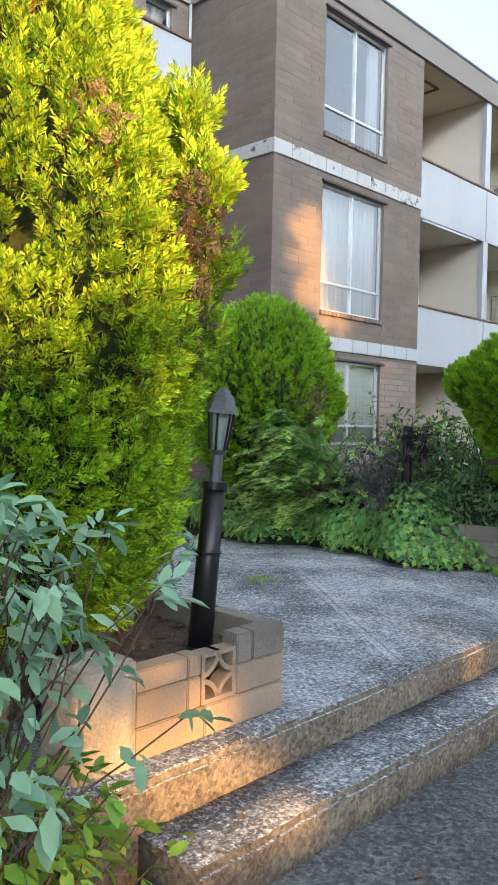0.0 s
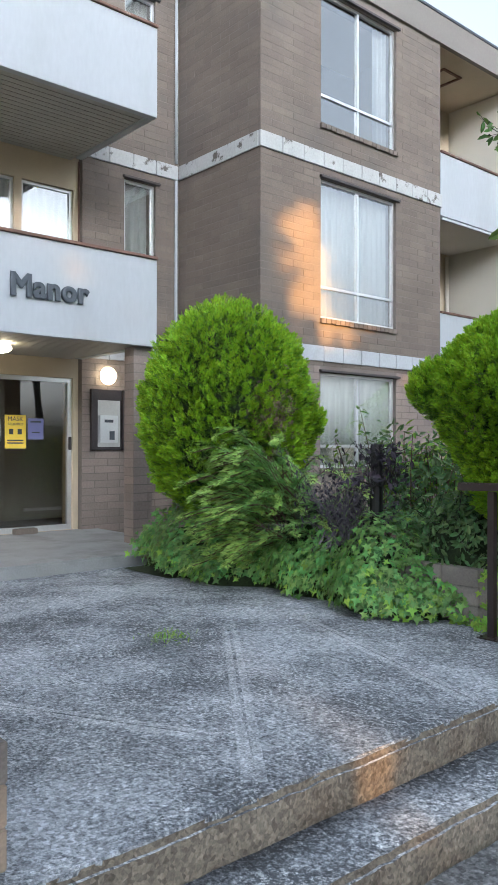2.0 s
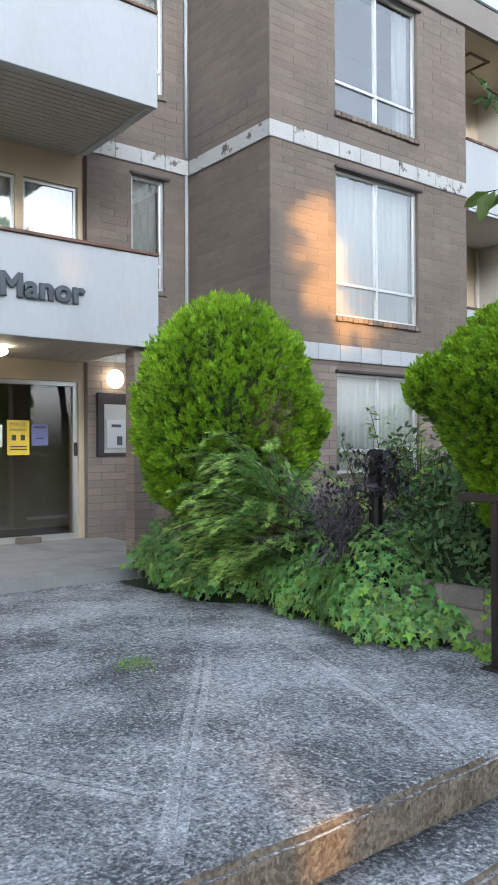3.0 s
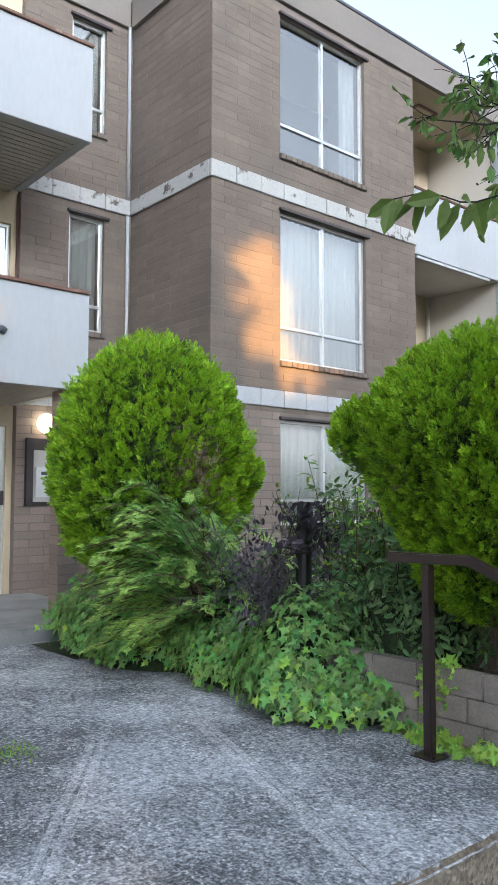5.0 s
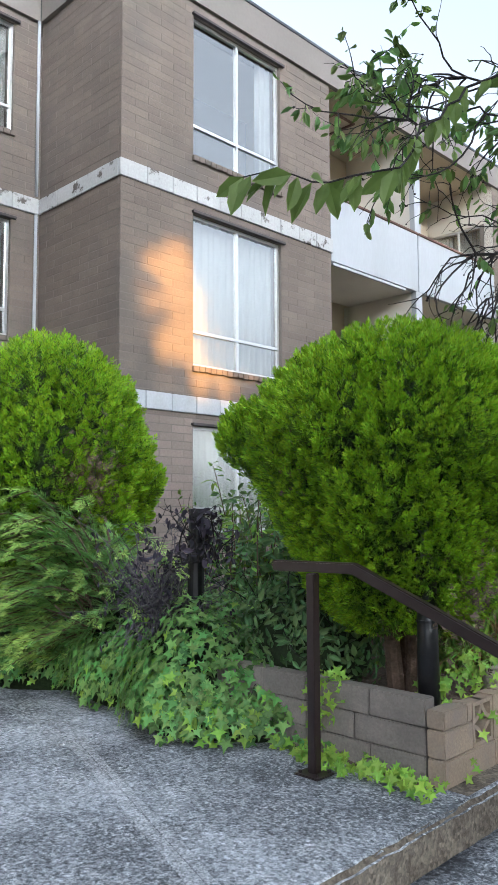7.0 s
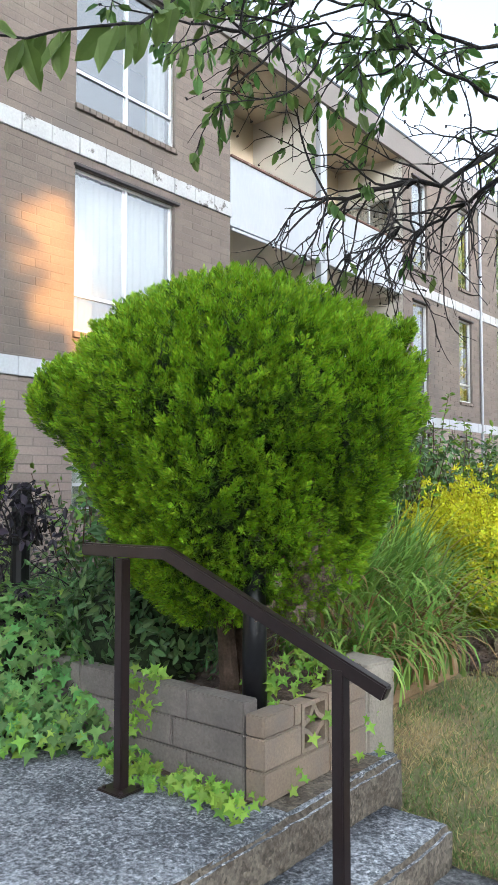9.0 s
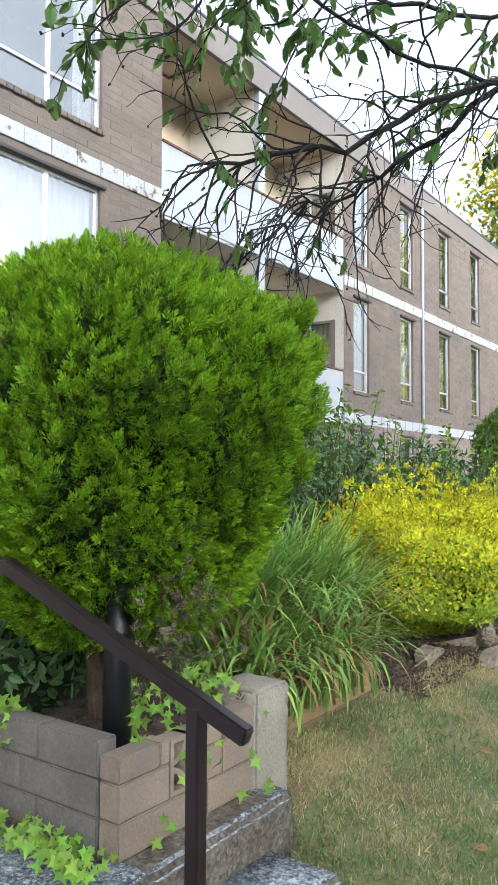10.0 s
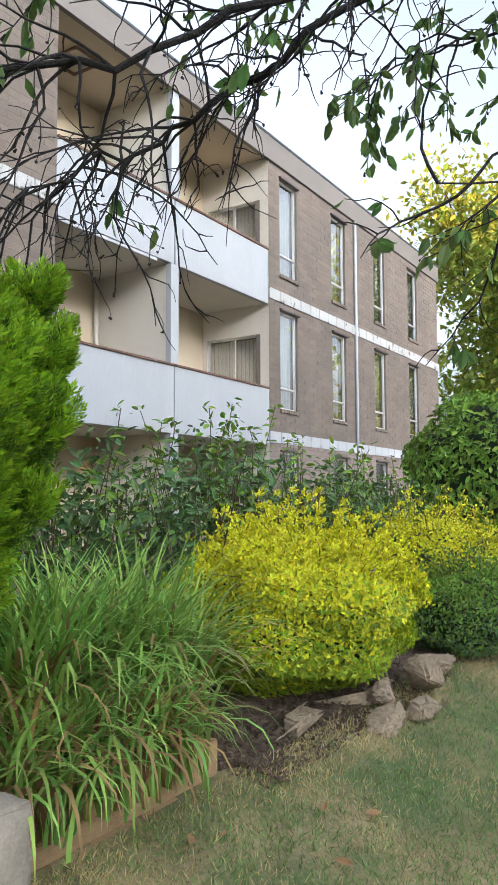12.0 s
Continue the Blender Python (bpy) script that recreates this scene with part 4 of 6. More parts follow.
def planter(name, y_in, y_out, label, breeze_y, z_soil, cap_corner):
    """y_in: the corner beside the steps, y_out: the far end with the pillar."""
    sg = 1 if y_out > y_in else -1
    xf, t = -3.0, 0.09
    root = empty(name, (xf - 0.5, (y_in + y_out) / 2, 0))
    H = 0.125
    zs = [0.004, 0.004 + H, 0.004 + 2 * H]

    def block(x0, y0, z0, x1, y1, z1, m=M_BLOCK):
        part("block", B(min(x0, x1), min(y0, y1), z0, max(x0, x1), max(y0, y1), z1 - 0.004, bevel=0.005), m, root)
    ye = y_out - sg * 0.25
    for k, z in enumerate(zs):
        top = z + H
        cuts = [y_in, y_in + sg * (0.30 if k % 2 else 0.20), y_in + sg * 0.55, ye]
        if k == 0:
            cuts = [y_in, y_in + sg * 0.46, ye]
        for a, b in zip(cuts[:-1], cuts[1:]):
            lo, hi = min(a, b), max(a, b)
            if k > 0:
                for c0, c1 in ((lo, min(hi, breeze_y - 0.095)), (max(lo, breeze_y + 0.095), hi)):
                    if c1 - c0 > 0.02:
                        # corner caps take the darker grey, which puts their shade into the colour
                        if k == 2 and not (min(abs(c0 - y_in), abs(c1 - y_in)) < 0.35 and cap_corner):
                            block(xf - t, c0 + 0.002, z, xf, c1 - 0.002, top - 0.04)
                        else:
                            block(xf - t, c0 + 0.002, z, xf + 0.004 * (k == 2), c1 - 0.002, top, M_BLOCKGREY if k == 2 else M_BLOCK)
            else:
                block(xf - t, lo + 0.002, z, xf, hi - 0.002, top)
        # side beside the steps, running back, in the darker grey
        xx = xf - t - 0.004
        i = 0
        while xx > -4.35:
            ln = 0.39 if (i + k) % 2 else 0.30
            block(max(xx - ln, -4.4), y_in, z, xx - 0.004, y_in + sg * t, top, M_BLOCKGREY)
            xx -= ln; i += 1
    breeze_block(root, xf - 0.002, breeze_y, 0.13 + 0.10, 0.185, 0.20)
    bm = B(xf - 0.22, min(ye, y_out), -0.36, xf + 0.012, max(ye, y_out), 0.385, bevel=0.012)
    bmesh.ops.subdivide_edges(bm, edges=bm.edges, cuts=5, use_grid_fill=True)
    for v in bm.verts:
        v.co += 0.006 * Vector((noise.noise(v.co * 14), noise.noise(v.co * 14 + Vector((5, 0, 0))), noise.noise(v.co * 14 + Vector((0, 9, 0)))))
    part("pillar", bm, M_STUCCO, root, "rough tan stucco pillar", True)
    part("footing", B(xf - 0.14, min(ye, y_in + sg * 0.02), -0.36, xf + 0.10, max(ye, y_in + sg * 0.02), 0.001, bevel=0.01), M_STEP, root, "coarse concrete footing") if sg > 0 else None
    part("back_wall", B(-4.44, min(y_in, y_out), -0.3, -4.40, max(y_in, y_out), 0.36), M_BLOCKGREY, root)
    lo, hi = min(y_in + sg * t, y_out), max(y_in + sg * t, y_out)
    v = grid_sheet("soil", -4.40, xf - t, lo, hi, 24, 24, lambda x, y: z_soil + 0.02 * noise.noise((x * 9, y * 9, 2)), M_SOIL, root, "dark soil with bark chips")
    settle(root)
    return tagged(root, label, "planter")


planter("block_planter", 2.43, 1.38, "tan concrete block planter with a pierced screen block", 2.045, 0.27, True)
planter("block_planter", 6.05, 7.06, "weathered concrete block planter with stucco pillar", 6.40, 0.27, False)

# bark chips on the planter soil
rng = np.random.default_rng(5)
n = 900
at = np.stack([rng.uniform(-4.3, -3.12, n), rng.uniform(1.45, 2.32, n), np.full(n, 0.28)], axis=1)
v, f = strew(np.array([(-0.5, -1, 0), (0.5, -1, 0.1), (0.4, 1, 0), (-0.4, 1, 0.1)]), SMALL_F, at, rng.normal(0, 1, (n, 3)) * (1, 1, 0.3), np.tile((0, 0, 1.0), (n, 1)) + rng.normal(0, 0.4, (n, 3)), rng.uniform(0.006, 0.018, n))
tagged(np_mesh("bark_chip_litter", v, f, M_TRUNK), "brown bark chips on the planter soil", "litter", kind="stuff")


# garden lamps
def garden_lamp(x, y, z, label, head=True, lean=(0, 0)):
    root = empty("garden_lamp", (x, y, z))
    bm = bmesh.new()
    cyl(bm, (x, y, z - 0.1), (x, y, z + 0.71), 0.054, 0.045, 20)
    part("pole", bm, M_BLACK, root, "ribbed black pole", True)
    for za, zb, ra, rb in ((0.69, 0.72, 0.054, 0.052), (0.42, 0.432, 0.053, 0.053), (0.0, 0.035, 0.066, 0.058)):
        part("collar", cyl(bmesh.new(), (x, y, z + za), (x, y, z + zb), ra, rb, 20), M_BLACK, root)
    bm = bmesh.new()
    cyl(bm, (x, y, z + 0.72), (x, y, z + 0.83), 0.026, 0.022, 16); cyl(bm, (x, y, z + 0.83), (x, y, z + 0.85), 0.024, 0.040, 16)
    part("neck", bm, M_GREYLAMP, root, "grey metal neck")
    if head:
        bm = bmesh.new()
        cyl(bm, (x, y, z + 0.852), (x, y, z + 0.998), 0.032, 0.048, 6)
        lantern = part("lantern_glass", bm, M_FROST, root, "pale lantern glass")
        for k in range(6):
            a = k * math.pi / 3
            bm = bmesh.new()
            cyl(bm, (x + 0.036 * math.cos(a), y + 0.036 * math.sin(a), z + 0.85), (x + 0.054 * math.cos(a), y + 0.054 * math.sin(a), z + 1.00), 0.005, 0.005, 6)
            part("lantern_bar", bm, M_BLACK, lantern)
        bm = bmesh.new()
        cyl(bm, (x, y, z + 1.0), (x, y, z + 1.015), 0.072, 0.070, 6); cyl(bm, (x, y, z + 1.015), (x, y, z + 1.07), 0.064, 0.044, 6); cyl(bm, (x, y, z + 1.07), (x, y, z + 1.105), 0.044, 0.010, 6)
        part("lantern_roof", bm, M_GREYLAMP, root, "slate grey stepped lantern roof")
    settle(root)
    root.rotation_euler = (lean[0], lean[1], 0)
    tagged(root, label, "lamp", "garden lamps")


garden_lamp(-3.17, 2.09, 0.27, "short black garden lamp with slate lantern roof in the planter", True, (-0.04, 0.065))
garden_lamp(-3.17, 6.21, 0.27, "short black garden lamp overgrown by the thuja", False)


# handrail beside the steps
def handrail():
    root = empty("handrail", (-3.55, 5.83, 0))
    y1, y2 = 5.83, 5.93
    pts = [(-3.80, 5.84, 0.945), (-3.33, 5.86, 0.952), (-2.41, 5.94, 0.550)]
    bm = bmesh.new()
    w, h = 0.022, 0.026
    rings = []
    for i, p in enumerate(pts):
        d = (Vector(pts[min(i + 1, 2)]) - Vector(pts[max(i - 1, 0)])).normalized()
        side = Vector((-d.y, d.x, 0)).normalized()
        up = side.cross(d)
        if up.z < 0:
            up = -up
        rings.append([bm.verts.new(Vector(p) + side * a * w + up * b * h) for a, b in ((-1, -1), (1, -1), (1, 1), (-1, 1))])
    for a, b in zip(rings[:-1], rings[1:]):
        for k in range(4):
            bm.faces.new((a[k], a[(k + 1) % 4], b[(k + 1) % 4], b[k]))
    bm.faces.new(rings[0][::-1]); bm.faces.new(rings[-1])
    bmesh.ops.recalc_face_normals(bm, faces=bm.faces)
    bmesh.ops.bevel(bm, geom=list(bm.edges), offset=0.006, segments=2, affect='EDGES')
    part("rail", bm, M_RAIL, root, "glossy dark brown flat rail")
    part("post", B(-3.573, 5.807, 0.008, -3.527, 5.853, 0.92, bevel=0.004), M_RAIL, root)
    part("post", B(-2.600, 5.902, -0.165, -2.554, 5.948, 0.61, bevel=0.004), M_RAIL, root)
    plate = part("base_plate", B(-3.62, 5.765, 0.001, -3.48, 5.895, 0.010, bevel=0.003), M_RAIL, root)
    part("base_plate", B(-2.64, 5.865, -0.169, -2.556, 5.985, -0.160, bevel=0.003), M_RAIL, root)
    for dx, dy in ((-0.05, -0.045), (0.05, -0.045), (-0.05, 0.045), (0.05, 0.045)):
        part("bolt", cyl(bmesh.new(), (-3.55 + dx, 5.83 + dy, 0.009), (-3.55 + dx, 5.83 + dy, 0.022), 0.009, 0.009, 6), M_RAIL, plate)
    settle(root)
    tagged(root, "dark brown metal handrail beside the steps", "handrail")


handrail()


# ---- ivy bed ----
def ivy_front(x):
    return 5.72 + 0.10 * math.sin(x * 3.1) + 0.06 * math.sin(x * 7.3) + (0.30 if x > -4.1 else 0.0) * min(1, (x + 4.1) / 0.3 if x > -4.1 else 0)


def ivy_h(x, y):
    rise = min(max((y - ivy_front(x)) / 0.42, 0), 1)
    top = 0.50 + 0.13 * math.sin(x * 2.3 + 1) + 0.08 * math.sin(x * 5.1) - (0.22 if x > -3.9 else 0) - 0.05 * max(0, y - 6.6)
    return rise ** 0.55 * max(top, 0.12)


def ivy_patch():
    rng = np.random.default_rng(11)
    n = 10000
    xs, ys = rng.uniform(-7.75, -3.15, n), 5.60 + 1.5 * rng.random(n) ** 1.6
    ex = rng.uniform(-7.7, -3.2, 2000)
    ey = np.array([ivy_front(a) for a in ex]) + 0.01 + 0.17 * rng.random(2000)
    xs, ys = np.concatenate([xs, ex]), np.concatenate([ys, ey])
    zs = np.array([ivy_h(a, b) for a, b in zip(xs, ys)])
    gx = np.array([ivy_h(a + 0.05, b) - ivy_h(a - 0.05, b) for a, b in zip(xs, ys)]) * 10
    gy = np.array([ivy_h(a, b + 0.05) - ivy_h(a, b - 0.05) for a, b in zip(xs, ys)]) * 10
    # a fringe of young leaves creeping over the edge
    ok = (zs > 0.015) & ~((xs > -3.6) & (ys > 6.0))
    xs, ys, zs, gx, gy = xs[ok], ys[ok], zs[ok], gx[ok], gy[ok]
    m = len(xs)
    nrm = unit(np.stack([-gx, -gy, np.ones(m)], axis=1) + rng.normal(0, 0.28, (m, 3)))
    at = np.stack([xs, ys, zs + 0.02], axis=1) + nrm * rng.uniform(-0.09, 0.06, m)[:, None]
    at[:, 2] = np.maximum(at[:, 2], 0.02)
    along = np.array([0.15, -0.8, -0.7]) + rng.normal(0, 0.6, (m, 3))
    along = along - nrm * np.sum(along * nrm, axis=1, keepdims=True)
    v, f = strew(IVY_V, IVY_F, at, along, nrm, rng.uniform(0.036, 0.078, m))
    light = (rng.random(m) < np.clip(0.26 - zs * 1.2 + (xs > -4.9) * 0.10, 0.05, 0.45)).astype(int)
    ob = np_mesh("ivy", v, f, [M_IVY, M_IVYLIGHT], None, "", False, np.repeat(light, len(IVY_F)))
    tagged(ob, "glossy green ivy covering the bed and its edge", "ivy", kind="stuff")
    # dark sheet: the shade between ivy leaves, put in as colour
    und = grid_sheet("ivy_shade_fill", -7.7, -3.45, 5.7, 7.3, 90, 40, lambda x, y: ivy_h(x, y - 0.16) * 0.70 - 0.05 - (0.3 if (x > -3.6 and y > 6.0) else 0), M_CORE)
    tagged(und, "dark sheet that stands in for shade under the ivy", "ivy", kind="stuff")


ivy_patch()
rng = np.random.default_rng(12)
n = 260
at = np.stack([rng.uniform(-3.75, -3.1, n), rng.uniform(5.98, 6.16, n), rng.uniform(0.15, 0.45, n)], axis=1)
at2 = np.stack([rng.uniform(-3.3, -3.06, 110), rng.uniform(6.2, 6.85, 110), rng.uniform(0.28, 0.50, 110)], axis=1)
at3 = np.stack([rng.uniform(-3.75, -2.98, 170), 6.02 - 0.16 * rng.random(170), rng.uniform(0.02, 0.09, 170)], axis=1)
at4 = np.stack([rng.uniform(-2.99, -2.93, 26), rng.uniform(6.1, 6.9, 26), rng.uniform(-0.1, 0.3, 26)], axis=1)
at = np.concatenate([at[at[:, 0] < -3.55], at2, at3, at4])
n = len(at)
v, f = strew(IVY_V, IVY_F, at, np.array([0.3, -0.3, -0.6]) + rng.normal(0, 0.5, (n, 3)), np.array([0.6, -0.6, 0.6]) + rng.normal(0, 0.3, (n, 3)), rng.uniform(0.03, 0.062, n))
tagged(np_mesh("planter_ivy", v, f, M_IVYLIGHT), "pale green ivy trailing over the block planter", "ivy", kind="stuff")


# juniper: arching feathery branches
def juniper():
    rng = np.random.default_rng(21)
    root = empty("juniper", (-5.55, 6.2, 0.1))
    bm = bmesh.new()
    ats, als, ups, szs, tip = [], [], [], [], []
    for k in range(170):
        fan = k % 5 < 3
        ang = rng.normal(math.pi * 1.28, 0.42) if fan else rng.uniform(math.pi * 0.75, math.pi * 2.15)
        ln = rng.uniform(0.45, 0.86) if fan else rng.uniform(0.35, 0.75)
        start = np.array([-5.70, 6.25, 0.42]) + rng.normal(0, 0.12, 3)
        tier = int(rng.integers(0, 4))
        lift = (0.05, 0.30, 0.55, 0.80)[tier] + rng.normal(0, 0.05)
        d = np.array([math.cos(ang), math.sin(ang), 0])
        across = np.array([-d[1], d[0], 0])
        prev = start
        m = 16
        for i in range(1, m + 1):
            s = i / m
            p = start + d * ln * s + np.array([0, 0, 1]) * (lift * 0.95 * math.sin(s * 1.75) - 0.16 * s * s)
            if i % 4 == 0:
                cyl(bm, prev, p, 0.006, 0.004, 4); prev = p
            if s > 0.3:
                t = unit(d + np.array([0, 0, lift * 1.1 * math.cos(s * 1.75) - 0.35 * s]))
                for w in (-1, 1, 0):
                    ats.append(p + rng.normal(0, 0.010, 3)); als.append(t + across * w * rng.uniform(0.35, 0.9) + rng.normal(0, 0.2, 3))
                    ups.append(rng.normal(0, 0.25, 3) + np.array([0, 0, 1])); szs.append(rng.uniform(0.09, 0.17) * (1.15 - 0.45 * s)); tip.append(s + rng.normal(0, 0.15) > 0.74)
    part("stem", bm, M_TRUNK, root, "thin brown stems")
    TV, TF = spray_template(np.random.default_rng(9), 9, 0.042)
    v, f = strew(TV, TF, np.array(ats), np.array(als), np.array(ups), np.array(szs))
    np_mesh("crown", v, f, [M_JUNIPER, M_JUNITIP], root, "soft feathery green sprays with pale tips", False, np.repeat(np.array(tip).astype(int), len(TF)))
    blob("inside", (-5.66, 6.30, 0.44), (0.36, 0.26, 0.28), M_CORE, root, 3)
    settle(root)
    tagged(root, "spreading feathery juniper in the ivy bed", "shrub")


juniper()


def tube(bm, pts, r0, r1, seg=5):
    rings = []
    for i, p in enumerate(pts):
        p = Vector(p)
        d = Vector(pts[min(i + 1, len(pts) - 1)]) - Vector(pts[max(i - 1, 0)])
        q = d.to_track_quat("Z", "Y")
        r = r0 + (r1 - r0) * i / (len(pts) - 1)
        rings.append([bm.verts.new(p + q @ Vector((r * math.cos(2 * math.pi * k / seg), r * math.sin(2 * math.pi * k / seg), 0))) for k in range(seg)])
    for a, b in zip(rings[:-1], rings[1:]):
        for k in range(seg):
            bm.faces.new((a[k], a[(k + 1) % seg], b[(k + 1) % seg], b[k]))
    bm.faces.new(rings[-1])


def wander(rng, start, d, ln, steps, curl=0.25, droop=0.0):
    pts = [np.array(start, float)]
    d = unit(np.array(d, float))
    for i in range(steps):
        d = unit(d + rng.normal(0, curl, 3) + np.array([0, 0, -droop]))
        pts.append(pts[-1] + d * ln / steps)
    return pts


def twig_shrub(name, centre, spread, z0, z1, twigs, leaves, leaf_mat, leaf_size, label, seed, twig_mat, droop_leaf=0.8):
    rng = np.random.default_rng(seed)
    root = empty(name, (centre[0], centre[1], z0))
    bm = bmesh.new()
    ends = []
    for k in range(twigs):
        st = np.array([centre[0], centre[1], z0]) + rng.normal(0, 0.08, 3) * (1, 1, 0)
        tgt = np.array([centre[0] + rng.normal(0, spread[0]), centre[1] + rng.normal(0, spread[1]), rng.uniform(z0 + 0.3 * (z1 - z0), z1)])
        pts = wander(rng, st, tgt - st + rng.normal(0, 0.1, 3), np.linalg.norm(tgt - st), 8, 0.22)
        tube(bm, pts, 0.007, 0.002, 4)
        for i in (4, 5, 6, 7, 8):
            sub = wander(rng, pts[i], rng.normal(0, 1, 3), rng.uniform(0.08, 0.2), 4, 0.35)
            tube(bm, sub, 0.003, 0.0012, 3)
            ends += [pts[i], sub[2], sub[4]]
    part("stem", bm, twig_mat, root, "tangle of thin dark twigs")
    ends = np.array(ends)
    pick = ends[rng.integers(0, len(ends), leaves)] + rng.normal(0, 0.02, (leaves, 3))
    v, f = strew(LEAF_V, LEAF_F, pick, rng.normal(0, 0.6, (leaves, 3)) + np.array([0, 0, -droop_leaf]), rng.normal(0, 1, (leaves, 3)), leaf_size * rng.uniform(0.6, 1.3, leaves))
    np_mesh("crown", v, f, leaf_mat, root, "small drooping leaves")
    settle(root)
    return tagged(root, label, "shrub")


twig_shrub("purple_shrub", (-5.02, 6.12), (0.26, 0.13), 0.42, 1.12, 70, 850, M_PURPLE, 0.042, "dark purple-leaved shrub with tangled twigs in the ivy", 31, M_TWIG)
twig_shrub("purple_shrub", (-4.72, 6.12), (0.11, 0.06), 0.9, 1.34, 14, 130, M_PURPLE, 0.065, "tuft of dark purple drooping leaves beside a post", 32, M_BARK)
twig_shrub("leafy_weed", (-4.05, 6.35), (0.18, 0.10), 0.35, 1.15, 14, 420, M_DARKLEAF, 0.055, "thin dark green weeds behind the ivy", 33, M_BARK, 0.2)
root = empty("bed_post", (-4.80, 6.2, 0))
bm = bmesh.new()
cyl(bm, (-4.80, 6.2, 0), (-4.78, 6.2, 1.22), 0.055, 0.05, 12)
part("post", bm, M_BLACK, root, "dark weathered stump")
settle(root)
tagged(root, "dark weathered post standing in the ivy", "post")
root = empty("marker_post", (-4.62, 5.83, 0))
part("post", B(-4.66, 5.80, 0, -4.58, 5.85, 0.27, bevel=0.008), M_BLOCKGREY, root, "grey weathered stub")
settle(root)
tagged(root, "short grey stub half hidden by ivy", "post")

# dense shrub behind the handrail
root = empty("bay_shrub", (-4.15, 6.5, 0.1))
leaf_mass("crown", root, (-4.1, 6.45, 0.48), (0.45, 0.38, 0.34), 2600, M_DARKLEAF, size=0.06, seed=41)
blob("inside", (-4.1, 6.45, 0.42), (0.36, 0.30, 0.30), M_CORE, root, 4)
settle(root)
tagged(root, "dark green small-leaved shrub in the ivy bed", "shrub")


# laurel-like shrubs with long blue-green leaves
def laurel(centre, radii, count, seed, label, stem_z, leaf_mat):
    root = empty("laurel_shrub", (centre[0], centre[1], stem_z))
    rng = np.random.default_rng(seed)
    bm = bmesh.new()
    tips = []
    for k in range(count // 9):
        d = unit(rng.normal(0, 1, 3)); d[2] = abs(d[2]) * 0.6 + 0.1 * rng.normal()
        end = np.array(centre) + d * np.array(radii) * rng.uniform(0.55, 1.0) - np.array([0, 0, radii[2] * 0.3])
        st = np.array([centre[0], centre[1], stem_z]) + rng.normal(0, 0.05, 3) * (1, 1, 0)
        pts = wander(rng, st, end - st, np.linalg.norm(end - st), 7, 0.12)
        tube(bm, pts, 0.005, 0.002, 5)
        tips += [pts[-1]] * 5 + [pts[-2]] * 3 + [pts[-3]]
    part("stem", bm, M_TRUNK, root, "thin brown stems")
    at = np.array(tips) + rng.normal(0, 0.015, (len(tips), 3))
    al = unit(at - np.array(centre)) + rng.normal(0, 0.7, (len(at), 3)) + np.array([0, 0, -0.35])
    v, f = strew(LEAF_V, LEAF_F, at, al, np.array([0, 0, 1.0]) + rng.normal(0, 0.4, (len(at), 3)), rng.uniform(0.045, 0.085, len(at)))
    np_mesh("crown", v, f, leaf_mat, root, "long pointed leaves", True)
    settle(root)
    tagged(root, label, "shrub")


laurel((-2.62, 0.62, 1.0), (0.36, 0.36, 0.5), 1500, 51, "tall blue-green leafy shrub beside the steps", -0.36, M_BLUELEAF)
laurel((-2.50, 0.78, 0.30), (0.34, 0.40, 0.55), 1000, 52, "low leafy shrub beside the stucco pillar", -0.36, M_HEDGE)
laurel((-3.92, 2.30, 0.75), (0.28, 0.30, 0.40), 300, 53, "leafy shrub behind the lamp in the planter", 0.2, M_BLUELEAF)


# strap-leaved grasses
def strap_clump(name, spots, count, ln, seed, label, mats, droop=1.0):
    rng = np.random.default_rng(seed)
    root = empty(name, (spots[0][0], spots[0][1], 0))
    m = 9
    V, F, MI = [], [], []
    k = 0
    for i in range(count):
        c = spots[rng.integers(0, len(spots))]
        ang = rng.uniform(0, 2 * math.pi)
        d = np.array([math.cos(ang), math.sin(ang), 0])
        L = ln * rng.uniform(0.55, 1.1)
        lean = rng.uniform(0.08, 0.75)
        base = np.array([c[0], c[1], c[2]]) + rng.normal(0, 0.10, 3) * (1, 1, 0)
        side = np.array([-d[1], d[0], 0])
        dry = rng.random() < ((0.05 if ln > 1 else 0.22) + 0.2 * (lean > 0.55))
        p, a = base.copy(), math.pi / 2 - lean * 0.5
        for j in range(m):
            s = j / (m - 1)
            w = 0.011 * (1 - s ** 2.5) + 0.0006
            V += [p - side * w, p + side * w]
            a2 = a - droop * (lean + 0.25) * 2.6 * s ** 1.6
            p = p + (d * math.cos(a2) + np.array([0, 0, math.sin(a2)])) * L / m
            if p[2] < base[2] - 0.35:
                p[2] = base[2] - 0.35
            if j:
                F.append((k + 2 * j - 2, k + 2 * j - 1, k + 2 * j + 1, k + 2 * j)); MI.append(int(dry))
        k += 2 * m
    V, F, MI = np.array(V), np.array(F), np.array(MI)
    np_mesh("green_tuft", V, F[MI == 0], mats[0], root, "arching green strap leaves", True)
    np_mesh("dry_tuft", V, F[MI == 1], mats[1], root, "dry tan strap leaves", True)
    settle(root)
    return tagged(root, label, "grass clump")


strap_clump("daylily_clump", [(-3.75, 7.75, 0.12), (-3.80, 8.1, 0.12), (-3.65, 8.45, 0.12), (-4.1, 8.0, 0.12), (-3.95, 8.5, 0.12)], 2100, 1.2, 61, "large clump of arching strap leaves behind timber edging", [M_GRASSB, M_GRASSD])
